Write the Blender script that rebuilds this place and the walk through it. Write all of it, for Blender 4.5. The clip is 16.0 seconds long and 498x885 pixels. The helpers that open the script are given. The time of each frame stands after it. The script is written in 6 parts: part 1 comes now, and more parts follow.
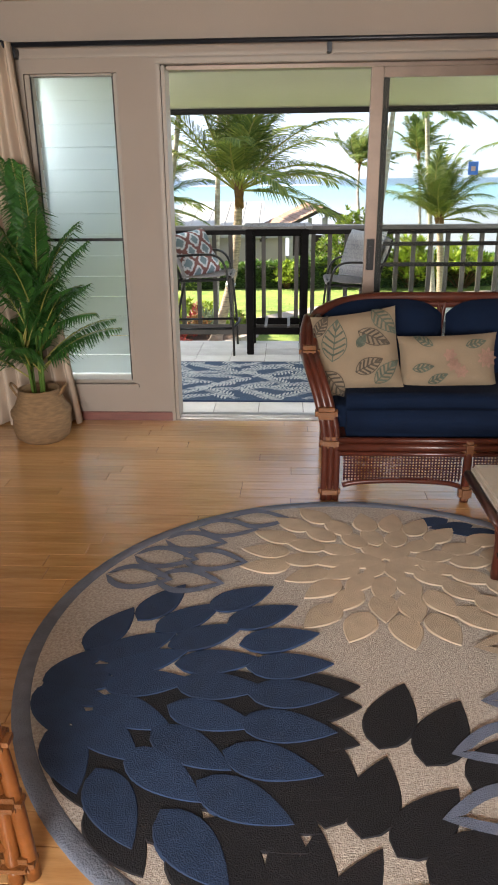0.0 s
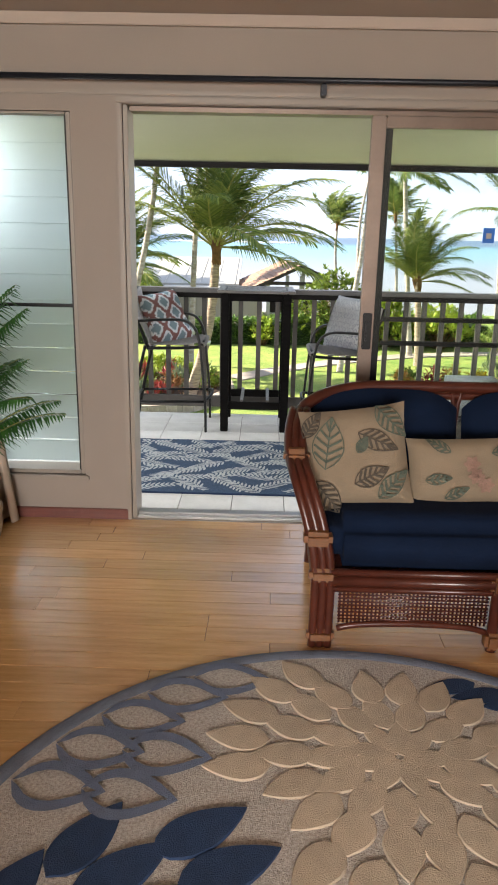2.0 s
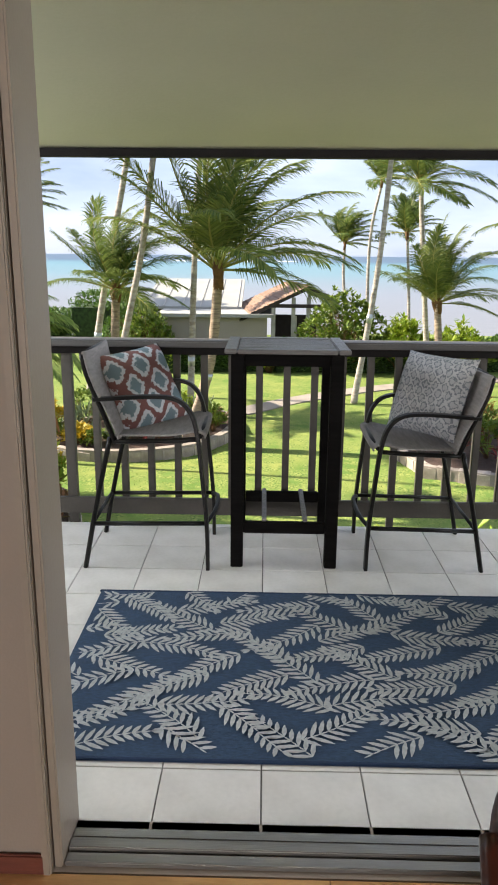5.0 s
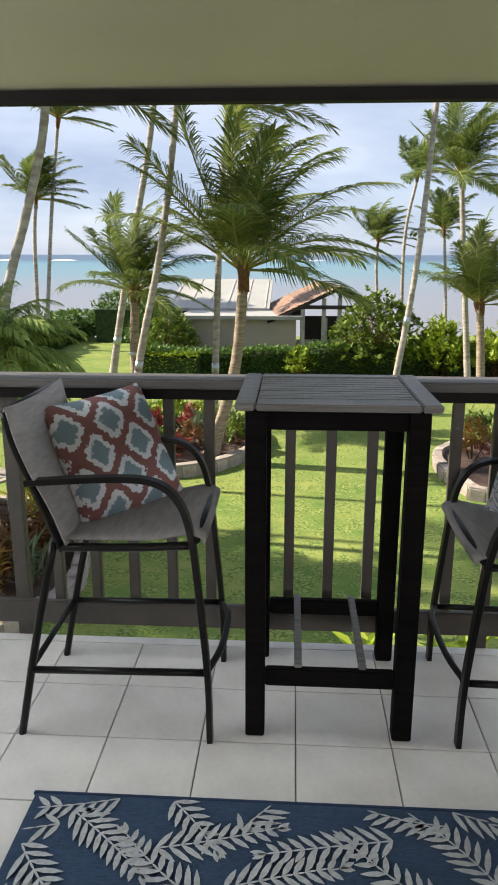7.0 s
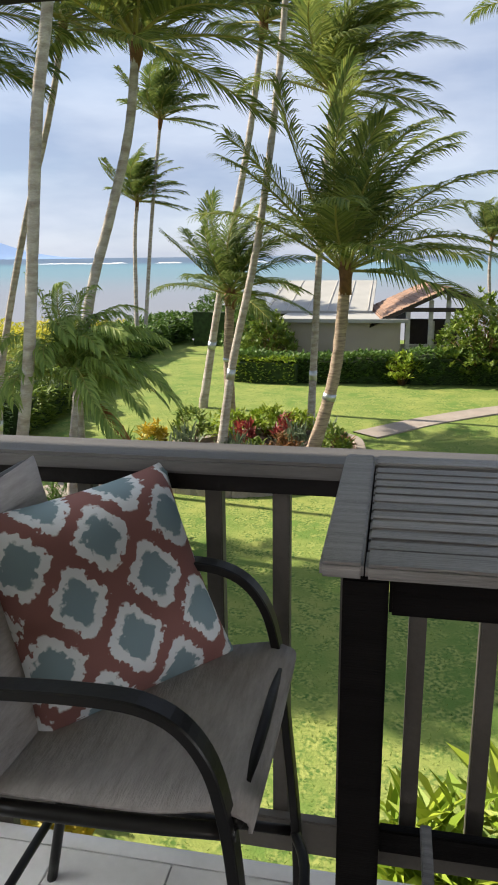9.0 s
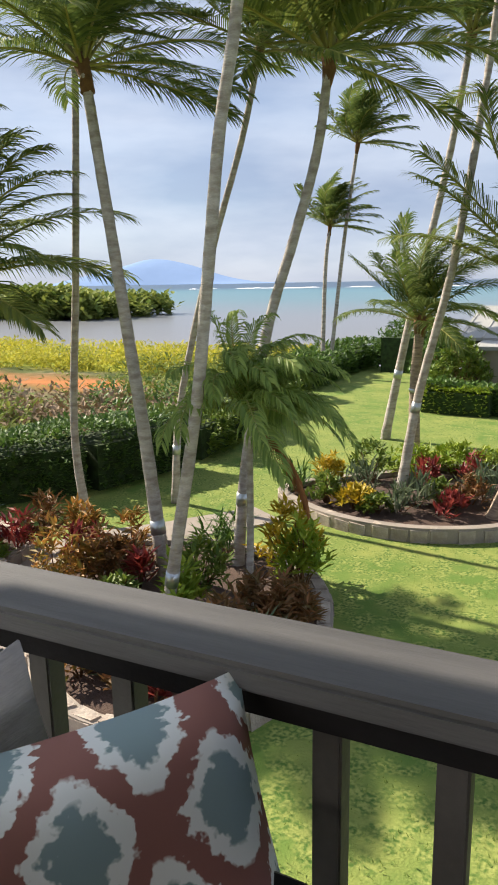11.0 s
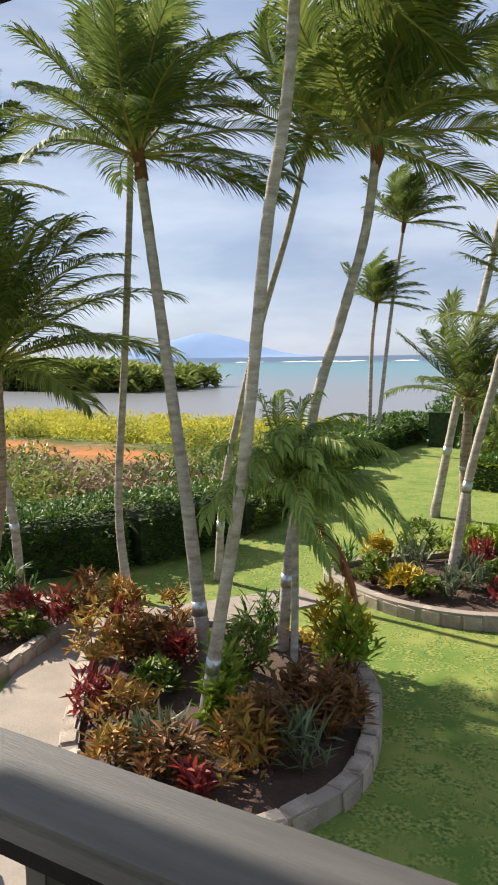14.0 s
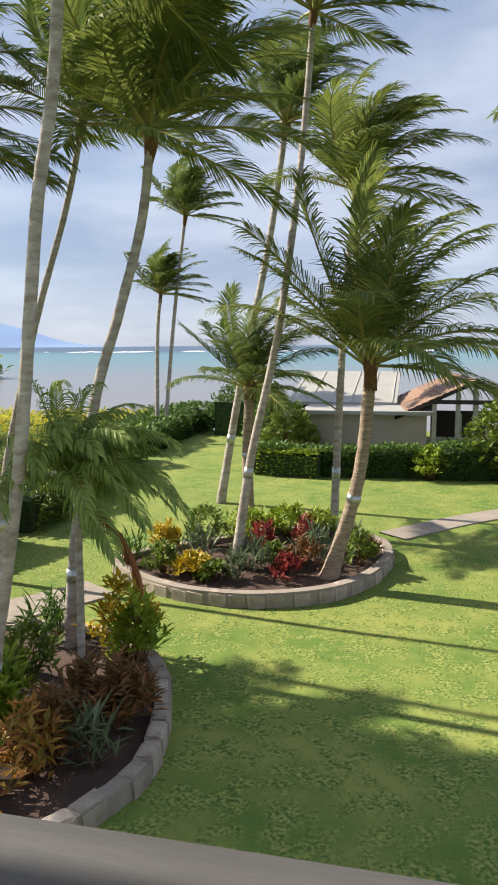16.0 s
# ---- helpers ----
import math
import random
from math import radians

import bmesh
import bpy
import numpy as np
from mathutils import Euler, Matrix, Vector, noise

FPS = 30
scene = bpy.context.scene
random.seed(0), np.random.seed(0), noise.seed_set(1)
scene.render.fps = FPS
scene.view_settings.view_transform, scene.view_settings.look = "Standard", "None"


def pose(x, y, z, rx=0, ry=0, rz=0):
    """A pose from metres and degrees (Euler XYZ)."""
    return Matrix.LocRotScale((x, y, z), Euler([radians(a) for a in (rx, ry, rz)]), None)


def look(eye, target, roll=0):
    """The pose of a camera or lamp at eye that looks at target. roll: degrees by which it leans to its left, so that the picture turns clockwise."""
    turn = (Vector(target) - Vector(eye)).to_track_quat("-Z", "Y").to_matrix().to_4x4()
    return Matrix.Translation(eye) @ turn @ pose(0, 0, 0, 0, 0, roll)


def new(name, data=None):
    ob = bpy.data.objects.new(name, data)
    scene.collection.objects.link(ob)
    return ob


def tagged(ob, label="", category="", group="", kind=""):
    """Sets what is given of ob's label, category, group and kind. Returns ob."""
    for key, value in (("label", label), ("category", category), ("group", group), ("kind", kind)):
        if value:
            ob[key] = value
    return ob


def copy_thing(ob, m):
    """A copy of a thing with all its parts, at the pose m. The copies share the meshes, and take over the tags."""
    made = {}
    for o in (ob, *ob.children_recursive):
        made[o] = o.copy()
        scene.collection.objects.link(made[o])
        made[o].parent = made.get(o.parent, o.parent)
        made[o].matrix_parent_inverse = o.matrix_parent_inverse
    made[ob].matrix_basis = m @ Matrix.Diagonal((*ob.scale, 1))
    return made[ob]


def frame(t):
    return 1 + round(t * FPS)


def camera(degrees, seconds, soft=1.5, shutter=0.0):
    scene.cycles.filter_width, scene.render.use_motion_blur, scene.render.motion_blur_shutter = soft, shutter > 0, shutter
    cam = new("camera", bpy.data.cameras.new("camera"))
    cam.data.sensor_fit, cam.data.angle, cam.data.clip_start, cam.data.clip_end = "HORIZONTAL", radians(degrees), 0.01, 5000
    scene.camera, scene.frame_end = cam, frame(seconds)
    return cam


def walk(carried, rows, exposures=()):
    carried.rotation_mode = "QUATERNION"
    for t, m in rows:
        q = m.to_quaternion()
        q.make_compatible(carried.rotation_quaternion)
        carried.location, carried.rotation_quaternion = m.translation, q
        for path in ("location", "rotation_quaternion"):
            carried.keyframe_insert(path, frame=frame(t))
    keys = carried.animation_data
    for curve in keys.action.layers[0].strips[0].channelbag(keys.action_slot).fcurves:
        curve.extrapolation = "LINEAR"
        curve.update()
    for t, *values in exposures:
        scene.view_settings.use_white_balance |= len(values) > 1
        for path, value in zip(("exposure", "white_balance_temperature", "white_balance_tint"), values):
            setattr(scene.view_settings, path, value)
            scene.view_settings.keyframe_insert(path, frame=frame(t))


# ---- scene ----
cam = camera(38.0, 16.0, soft=1.9)
PATH = [
    (0, (0.008, -0.016, 1.445), (-0.092, 1.861, 0.76), -0.6),
    (0.5, (-0.003, 0.079, 1.459), (-0.021, 1.965, 0.793), -0.7),
    (1, (-0.02, 0.236, 1.474), (0.004, 2.141, 0.865), -0.6),
    (1.5, (-0.012, 0.47, 1.468), (0.007, 2.388, 0.903), 0.8),
    (2, (-0.022, 0.764, 1.468), (-0.051, 2.687, 0.917), 1.2),
    (2.5, (-0.06, 1.094, 1.48), (-0.09, 3.017, 0.933), 0.5),
    (3, (-0.092, 1.437, 1.475), (-0.125, 3.364, 0.94), 0.4),
    (3.5, (-0.13, 1.785, 1.489), (-0.162, 3.714, 0.96), 0.3),
    (4, (-0.185, 2.157, 1.503), (-0.213, 4.088, 0.984), 0.4),
    (6.5, (-0.18, 3.889, 1.478), (-0.265, 5.825, 0.984), 0.5),
    (7, (-0.204, 4.2, 1.48), (-0.318, 6.132, 0.976), 0.1),
    (7.5, (-0.212, 4.487, 1.472), (-0.357, 6.415, 0.957), -0.2),
    (8, (-0.222, 4.776, 1.464), (-0.417, 6.698, 0.947), -0.4),
    (8.5, (-0.247, 5.057, 1.464), (-0.522, 6.97, 0.951), -0.8),
    (9, (-0.278, 5.31, 1.46), (-0.66, 7.209, 0.96), -0.6),
    (9.5, (-0.318, 5.535, 1.464), (-0.838, 7.404, 0.978), -0.9),
    (10, (-0.368, 5.745, 1.479), (-1.028, 7.572, 1.005), -0.8),
    (11.3, (-0.405, 6.1, 1.485), (-1.335, 7.84, 1.065), -1.1),
    (12.5, (-0.519, 6.219, 1.505), (-1.635, 7.842, 1.155), -1.3),
    (13, (-0.505, 6.193, 1.521), (-1.608, 7.834, 1.217), -1.1),
    (13.5, (-0.496, 6.181, 1.541), (-1.556, 7.856, 1.279), -0.7),
    (14, (-0.483, 6.213, 1.546), (-1.468, 7.937, 1.310), -0.8),
    (14.5, (-0.457, 6.211, 1.555), (-1.332, 7.995, 1.327), -0.3),
    (15.5, (-0.375, 6.224, 1.540), (-0.986, 8.113, 1.293), -0.6),
    (16, (-0.375, 6.222, 1.541), (-0.827, 8.152, 1.274), -0.4),
]
walk(cam, [(t, look(eye, target, roll)) for t, eye, target, roll in PATH],
     exposures=[(0.0, 2.12), (1.0, 2.05), (2.5, 2.0), (4.2, 1.75), (5.2, 1.42), (6.3, 1.22), (7.0, 1.15), (8.5, 1.05), (10.0, 0.98), (16.0, 0.93)])

# ---- world, sun and fill lamps ----
GROUND = -2.55
SUN_EL, SUN_AZ = radians(37), radians(-80)      # azimuth from +y, towards -x
world = bpy.data.worlds.new("sky")
scene.world = world
world.use_nodes = True
wn, wl = world.node_tree.nodes, world.node_tree.links
wn.clear()
w_out, w_bg, w_sky = wn.new("ShaderNodeOutputWorld"), wn.new("ShaderNodeBackground"), wn.new("ShaderNodeTexSky")
w_sky.sky_type, w_sky.sun_disc, w_sky.sun_elevation, w_sky.sun_rotation = "NISHITA", False, SUN_EL, SUN_AZ
w_sky.air_density, w_sky.dust_density, w_sky.ozone_density = 1.0, 0.5, 1.5
# thin, uneven cloud over the whole sky
w_tc, w_map, w_noise, w_ramp, w_mix = (wn.new("ShaderNodeTexCoord"), wn.new("ShaderNodeMapping"), wn.new("ShaderNodeTexNoise"),
                                       wn.new("ShaderNodeValToRGB"), wn.new("ShaderNodeMixRGB"))
w_map.inputs["Scale"].default_value = (1.0, 1.0, 3.6)
w_noise.inputs["Scale"].default_value, w_noise.inputs["Detail"].default_value, w_noise.inputs["Roughness"].default_value = 2.2, 8, 0.5
w_ramp.color_ramp.elements[0].position, w_ramp.color_ramp.elements[1].position = 0.40, 0.66
w_ramp.color_ramp.elements[0].color, w_ramp.color_ramp.elements[1].color = (0.84, 0.84, 0.84, 1), (0.97, 0.97, 0.97, 1)
w_noise2, w_cloud = wn.new("ShaderNodeTexNoise"), wn.new("ShaderNodeValToRGB")
w_noise2.inputs["Scale"].default_value, w_noise2.inputs["Detail"].default_value = 3.4, 6
w_cloud.color_ramp.elements[0].position, w_cloud.color_ramp.elements[1].position = 0.38, 0.62
w_cloud.color_ramp.elements[0].color, w_cloud.color_ramp.elements[1].color = (2.05, 2.5, 3.5, 1), (3.3, 3.65, 4.45, 1)
wl.new(w_map.outputs["Vector"], w_noise2.inputs["Vector"])
wl.new(w_noise2.outputs["Fac"], w_cloud.inputs["Fac"])
wl.new(w_cloud.outputs["Color"], w_mix.inputs["Color2"])
w_bg.inputs["Strength"].default_value = 0.1
wl.new(w_tc.outputs["Generated"], w_map.inputs["Vector"])
wl.new(w_map.outputs["Vector"], w_noise.inputs["Vector"])
wl.new(w_noise.outputs["Fac"], w_ramp.inputs["Fac"])
wl.new(w_ramp.outputs["Color"], w_mix.inputs["Fac"])
wl.new(w_sky.outputs["Color"], w_mix.inputs["Color1"])
wl.new(w_mix.outputs["Color"], w_bg.inputs["Color"])
wl.new(w_bg.outputs["Background"], w_out.inputs["Surface"])
sun = new("sun", bpy.data.lights.new("sun", "SUN"))
sun.data.energy, sun.data.angle, sun.data.color = 5.0, radians(0.8), (1.0, 0.9, 0.74)
sun_dir = Vector((math.sin(SUN_AZ) * math.cos(SUN_EL), math.cos(SUN_AZ) * math.cos(SUN_EL), math.sin(SUN_EL)))
sun.matrix_world = look(sun_dir * 40, (0, 0, 0))
# added fill lamp that brightens the room, in an assumed opening behind the camera
back_light = new("window_daylight", bpy.data.lights.new("window_daylight", "AREA"))
back_light.data.shape, back_light.data.size, back_light.data.size_y = "RECTANGLE", 2.2, 1.2
back_light.data.energy, back_light.data.color = 102, (1.0, 0.95, 0.91)
back_light.matrix_world = look((-0.55, -3.05, 1.48), (-0.5, -1.0, 0.0))

# added fill lamps, out of view inside the balcony's end walls, to brighten it
for name_, x_, to_ in (("balcony_end_daylight", -2.55, 0.0), ("balcony_end_daylight", 4.55, 0.0)):
    end_light = new(name_, bpy.data.lights.new(name_, "AREA"))
    end_light.data.shape, end_light.data.size, end_light.data.size_y = "RECTANGLE", 2.0, 1.1
    end_light.data.energy, end_light.data.color = (26 if x_ < 0 else 70), (0.93, 0.97, 1.0)
    end_light.matrix_world = look((x_, 5.6, 1.6), (to_, 5.4, -0.1))

# ---- materials ----


def mat(name, color, rough=0.6, metal=0.0, var=0.25, scale=6.0, fine=60.0, bump=0.15, spec=0.5, stretch=(1, 1, 1), tone=None, per=0.0, coord="Object", sheen=0.0):
    """Base colour varied at two scales, with a fine relief; tone is a second colour; per varies it from object to object."""
    m = bpy.data.materials.new(name)
    m.use_nodes = True
    n, l = m.node_tree.nodes, m.node_tree.links
    b = n["Principled BSDF"]
    b.inputs["Roughness"].default_value, b.inputs["Metallic"].default_value = rough, metal
    b.inputs["Specular IOR Level"].default_value = spec
    if sheen:
        b.inputs["Sheen Weight"].default_value = sheen
    tc, mp = n.new("ShaderNodeTexCoord"), n.new("ShaderNodeMapping")
    mp.inputs["Scale"].default_value = stretch
    l.new(tc.outputs[coord], mp.inputs["Vector"])
    a, f = n.new("ShaderNodeTexNoise"), n.new("ShaderNodeTexNoise")
    for t, s, d in ((a, scale, 4), (f, fine, 3)):
        t.inputs["Scale"].default_value, t.inputs["Detail"].default_value = s, d
        l.new(mp.outputs["Vector"], t.inputs["Vector"])
    second = tone or tuple(c * (1 - var) for c in color)
    mix = n.new("ShaderNodeMixRGB")
    mix.inputs["Color1"].default_value, mix.inputs["Color2"].default_value = (*color, 1), (*second, 1)
    ramp = n.new("ShaderNodeValToRGB")
    ramp.color_ramp.elements[0].position, ramp.color_ramp.elements[1].position = 0.35, 0.68
    l.new(a.outputs["Fac"], ramp.inputs["Fac"])
    l.new(ramp.outputs["Color"], mix.inputs["Fac"])
    grain = n.new("ShaderNodeMixRGB")
    grain.blend_type, grain.inputs["Fac"].default_value = "MULTIPLY", 1.0
    gm = n.new("ShaderNodeMapRange")
    gm.inputs["To Min"].default_value, gm.inputs["To Max"].default_value = 1 - var * 0.7, 1 + var * 0.5
    l.new(f.outputs["Fac"], gm.inputs["Value"])
    l.new(mix.outputs["Color"], grain.inputs["Color1"])
    l.new(gm.outputs["Result"], grain.inputs["Color2"])
    last = grain.outputs["Color"]
    if per:
        oi, pm, mul = n.new("ShaderNodeObjectInfo"), n.new("ShaderNodeMapRange"), n.new("ShaderNodeMixRGB")
        pm.inputs["To Min"].default_value, pm.inputs["To Max"].default_value = 1 - per, 1 + per
        mul.blend_type, mul.inputs["Fac"].default_value = "MULTIPLY", 1.0
        l.new(oi.outputs["Random"], pm.inputs["Value"])
        l.new(last, mul.inputs["Color1"])
        l.new(pm.outputs["Result"], mul.inputs["Color2"])
        last = mul.outputs["Color"]
    l.new(last, b.inputs["Base Color"])
    if bump:
        bp = n.new("ShaderNodeBump")
        bp.inputs["Strength"].default_value, bp.inputs["Distance"].default_value = bump, 0.02
        l.new(f.outputs["Fac"], bp.inputs["Height"])
        l.new(bp.outputs["Normal"], b.inputs["Normal"])
    return m


def leafy(name, color, tone, rough=0.5, through_light=0.25):
    """Leaf material: each leaf of its own shade, with some light coming through."""
    m = bpy.data.materials.new(name)
    m.use_nodes = True
    n, l = m.node_tree.nodes, m.node_tree.links
    b, out = n["Principled BSDF"], n["Material Output"]
    g, ramp = n.new("ShaderNodeNewGeometry"), n.new("ShaderNodeValToRGB")
    ramp.color_ramp.elements[0].color, ramp.color_ramp.elements[1].color = (*color, 1), (*tone, 1)
    l.new(g.outputs["Random Per Island"], ramp.inputs["Fac"])
    l.new(ramp.outputs["Color"], b.inputs["Base Color"])
    b.inputs["Roughness"].default_value, b.inputs["Specular IOR Level"].default_value = rough, 0.25
    tr, ad = n.new("ShaderNodeBsdfTranslucent"), n.new("ShaderNodeMixShader")
    l.new(ramp.outputs["Color"], tr.inputs["Color"])
    ad.inputs["Fac"].default_value = through_light
    l.new(b.outputs["BSDF"], ad.inputs[1])
    l.new(tr.outputs["BSDF"], ad.inputs[2])
    l.new(ad.outputs["Shader"], out.inputs["Surface"])
    return m


M_WALL = mat("painted wall", (0.29, 0.243, 0.205), 0.7, var=0.06, scale=2, fine=140, bump=0.06)
M_TRIM = mat("cream painted wood", (0.29, 0.243, 0.2), 0.45, var=0.08, scale=3, fine=90, bump=0.05)
M_CEIL = mat("ceiling paint", (0.42, 0.35, 0.295), 0.8, var=0.05, scale=2, fine=120, bump=0.05)
# the green tint is light thrown up by the lawn, put into the colour
M_SOFFIT_LAWNLIT = mat("soffit paint with lawn light tint", (0.46, 0.45, 0.32), 0.7, var=0.06, scale=1.5, fine=60, bump=0.05)
M_BASE = mat("dark red baseboard", (0.16, 0.045, 0.03), 0.4, var=0.3, stretch=(1, 12, 12))
M_PLANK = mat("bamboo plank", (0.6, 0.34, 0.14), 0.2, var=0.28, scale=3, fine=30, bump=0.04, stretch=(1.2, 14, 6), tone=(0.48, 0.25, 0.095), per=0.12)
pb = M_PLANK.node_tree.nodes["Principled BSDF"]
pb.inputs["Coat Weight"].default_value, pb.inputs["Coat Roughness"].default_value = 1.0, 0.2
M_GAP = mat("dark plank joint", (0.1, 0.05, 0.025), 0.8)
M_TILE = mat("grey ceramic tile", (0.74, 0.72, 0.7), 0.26, var=0.12, scale=5, fine=50, bump=0.02, tone=(0.64, 0.62, 0.6), per=0.03)
M_GROUT = mat("tile grout", (0.2, 0.19, 0.18), 0.9)
M_BRONZE = mat("dark bronze paint", (0.009, 0.008, 0.008), 0.4, spec=0.3, metal=0.2, var=0.2, bump=0.03)
M_ALU = mat("bronze aluminium frame", (0.19, 0.14, 0.11), 0.4, metal=0.5, var=0.15, bump=0.02)
M_ROD = mat("black curtain rod", (0.02, 0.022, 0.03), 0.4, metal=0.4)
M_CURTAIN = mat("beige curtain cloth", (0.5, 0.4, 0.31), 0.9, var=0.12, scale=4, fine=200, bump=0.1, stretch=(1, 1, 0.1))
M_RAIL = mat("weathered grey rail paint", (0.1, 0.095, 0.095), 0.5, var=0.3, scale=5, fine=70, bump=0.1, stretch=(0.5, 6, 6))
# near black: the shade on faces seen against the light is in the colour
M_RAIL_BACKLIT = mat("backlit timber with painted shade", (0.013, 0.011, 0.011), 0.7, spec=0.15, var=0.25, scale=5, fine=60, bump=0.1)
M_BALUSTER = mat("grey brown baluster paint", (0.085, 0.075, 0.066), 0.6, var=0.25, scale=5, fine=70, bump=0.1)
# one weathered wood twice: backlit shade painted into the legs, sky sheen into the slats
M_TABLE_SHADED = mat("weathered table wood with painted shade", (0.006, 0.005, 0.005), 0.7, spec=0.08, var=0.5, scale=8, fine=60, bump=0.25, stretch=(0.4, 8, 8), per=0.12)
M_TABLE_SKYLIT = mat("weathered table wood with painted sky sheen", (0.2, 0.19, 0.185), 0.38, var=0.45, scale=8, fine=60, bump=0.25, stretch=(0.4, 8, 8), per=0.15)
M_SLING = mat("grey woven sling", (0.32, 0.295, 0.29), 0.8, var=0.25, scale=60, fine=260, bump=0.3, stretch=(1, 0.2, 1))
M_RATTAN = mat("dark red rattan", (0.085, 0.021, 0.012), 0.28, var=0.35, scale=8, fine=40, bump=0.05, stretch=(1, 1, 1))
M_BIND = mat("honey rattan binding", (0.2, 0.075, 0.02), 0.4, var=0.3, scale=30, fine=120, bump=0.3, stretch=(1, 1, 6))
M_HONEY = mat("honey bamboo", (0.22, 0.075, 0.02), 0.3, var=0.3, scale=10, fine=60, bump=0.1)
M_NAVY = mat("navy cushion cloth", (0.004, 0.011, 0.032), 0.9, spec=0.15, var=0.2, scale=8, fine=260, bump=0.2)
M_BASKET = mat("woven basket fibre", (0.27, 0.165, 0.08), 0.8, var=0.35, scale=20, fine=120, bump=0.5, stretch=(1, 1, 5))
M_SOIL = mat("dark mulch soil", (0.06, 0.035, 0.026), 0.95, var=0.5, scale=4, fine=40, bump=0.8, tone=(0.1, 0.06, 0.045))
M_STONE = mat("kerb stone", (0.45, 0.38, 0.32), 0.9, var=0.35, scale=6, fine=40, bump=0.6, tone=(0.31, 0.25, 0.21), per=0.25)
M_CONCRETE = mat("path concrete", (0.33, 0.28, 0.24), 0.9, var=0.22, scale=2, fine=40, bump=0.3)
M_TRUNK = mat("palm bark", (0.52, 0.47, 0.42), 0.9, var=0.45, scale=5, fine=30, bump=0.7, tone=(0.3, 0.25, 0.21), stretch=(1, 1, 3))
M_TRUNK2 = mat("ringed brown palm bark", (0.44, 0.34, 0.25), 0.9, var=0.45, scale=6, fine=30, bump=0.7, tone=(0.21, 0.155, 0.115), stretch=(1, 1, 6))
M_BAND = mat("galvanised trunk band", (0.55, 0.58, 0.6), 0.35, metal=0.8, var=0.15)
M_FIBRE = mat("palm fibre", (0.2, 0.1, 0.04), 0.95, var=0.4, scale=12, bump=0.8)
M_FROND = leafy("palm leaf", (0.08, 0.125, 0.032), (0.23, 0.26, 0.06), 0.55, 0.42)
M_FROND2 = leafy("dark palm leaf", (0.065, 0.11, 0.03), (0.18, 0.22, 0.055), 0.55, 0.42)
M_FROND3 = leafy("pale palm leaf", (0.14, 0.22, 0.05), (0.32, 0.4, 0.1), 0.5, 0.4)
M_RACHIS = mat("palm leaf stem", (0.3, 0.28, 0.06), 0.6)
M_DEAD = leafy("dead palm leaf", (0.22, 0.08, 0.025), (0.32, 0.14, 0.05), 0.8, 0.15)
M_INDOOR = leafy("glossy indoor palm leaf", (0.025, 0.08, 0.02), (0.05, 0.14, 0.028), 0.35, 0.25)
M_HEDGE = leafy("hedge leaf", (0.05, 0.11, 0.02), (0.12, 0.2, 0.035), 0.5)
M_BUSH = leafy("green bush leaf", (0.07, 0.13, 0.02), (0.22, 0.28, 0.04), 0.5)
M_LIME = leafy("lime leaf", (0.16, 0.26, 0.02), (0.34, 0.4, 0.04), 0.5)
M_YELLOW = leafy("yellow croton leaf", (0.3, 0.26, 0.02), (0.6, 0.4, 0.02), 0.5)
M_ORANGE = leafy("orange croton leaf", (0.2, 0.17, 0.03), (0.52, 0.24, 0.06), 0.5)
M_RED = leafy("red ti leaf", (0.16, 0.02, 0.025), (0.4, 0.08, 0.06), 0.45)
M_RUSSET = leafy("russet leaf", (0.13, 0.09, 0.03), (0.3, 0.13, 0.05), 0.5)
M_MARSH = leafy("yellow marsh grass", (0.36, 0.38, 0.05), (0.62, 0.54, 0.07), 0.8, 0.3)
M_GREY = leafy("grey green leaf", (0.09, 0.13, 0.07), (0.2, 0.24, 0.14), 0.55)
M_BROWNBRUSH = leafy("dry brush leaf", (0.2, 0.14, 0.08), (0.38, 0.27, 0.17), 0.8, 0.1)
M_MANGROVE = leafy("mangrove leaf", (0.13, 0.19, 0.04), (0.3, 0.33, 0.07), 0.8)
M_HOUSE = mat("tan stucco", (0.42, 0.36, 0.29), 0.9, var=0.1, scale=1, fine=30)
M_WHITE = mat("white roofing", (0.38, 0.37, 0.34), 0.6, var=0.12, scale=1, fine=20)
M_ROOF = mat("terracotta shingle", (0.3, 0.18, 0.12), 0.85, var=0.35, scale=3, fine=20, bump=0.4, per=0.15)
M_DARKWOOD = mat("dark house timber", (0.05, 0.035, 0.028), 0.7)
M_POST = mat("pale house post", (0.55, 0.52, 0.46), 0.7)
M_RUGBASE = mat("flat woven rug ground", (0.58, 0.53, 0.47), 0.95, var=0.4, scale=110, fine=240, bump=0.6, tone=(0.36, 0.31, 0.27))
M_RUGEDGE = mat("grey blue rug border", (0.15, 0.17, 0.22), 0.95, var=0.2, scale=20, fine=200, bump=0.4)
M_PBEIGE = mat("beige pile petal", (0.52, 0.42, 0.31), 0.95, var=0.12, scale=20, fine=260, bump=0.4, per=0.08)
M_PBLUE = mat("blue pile petal", (0.018, 0.042, 0.105), 0.95, var=0.2, scale=20, fine=260, bump=0.4, per=0.12)
M_PBLACK = mat("black pile petal", (0.009, 0.009, 0.013), 0.95, var=0.2, scale=20, fine=260, bump=0.4, per=0.1)
M_PGREY = mat("grey blue pile outline", (0.14, 0.17, 0.25), 0.95, var=0.15, scale=20, fine=260, bump=0.4, per=0.05)
M_MATBLUE = mat("blue outdoor mat weave", (0.035, 0.075, 0.15), 0.9, var=0.35, scale=60, fine=240, bump=0.4, stretch=(1, 3, 1))
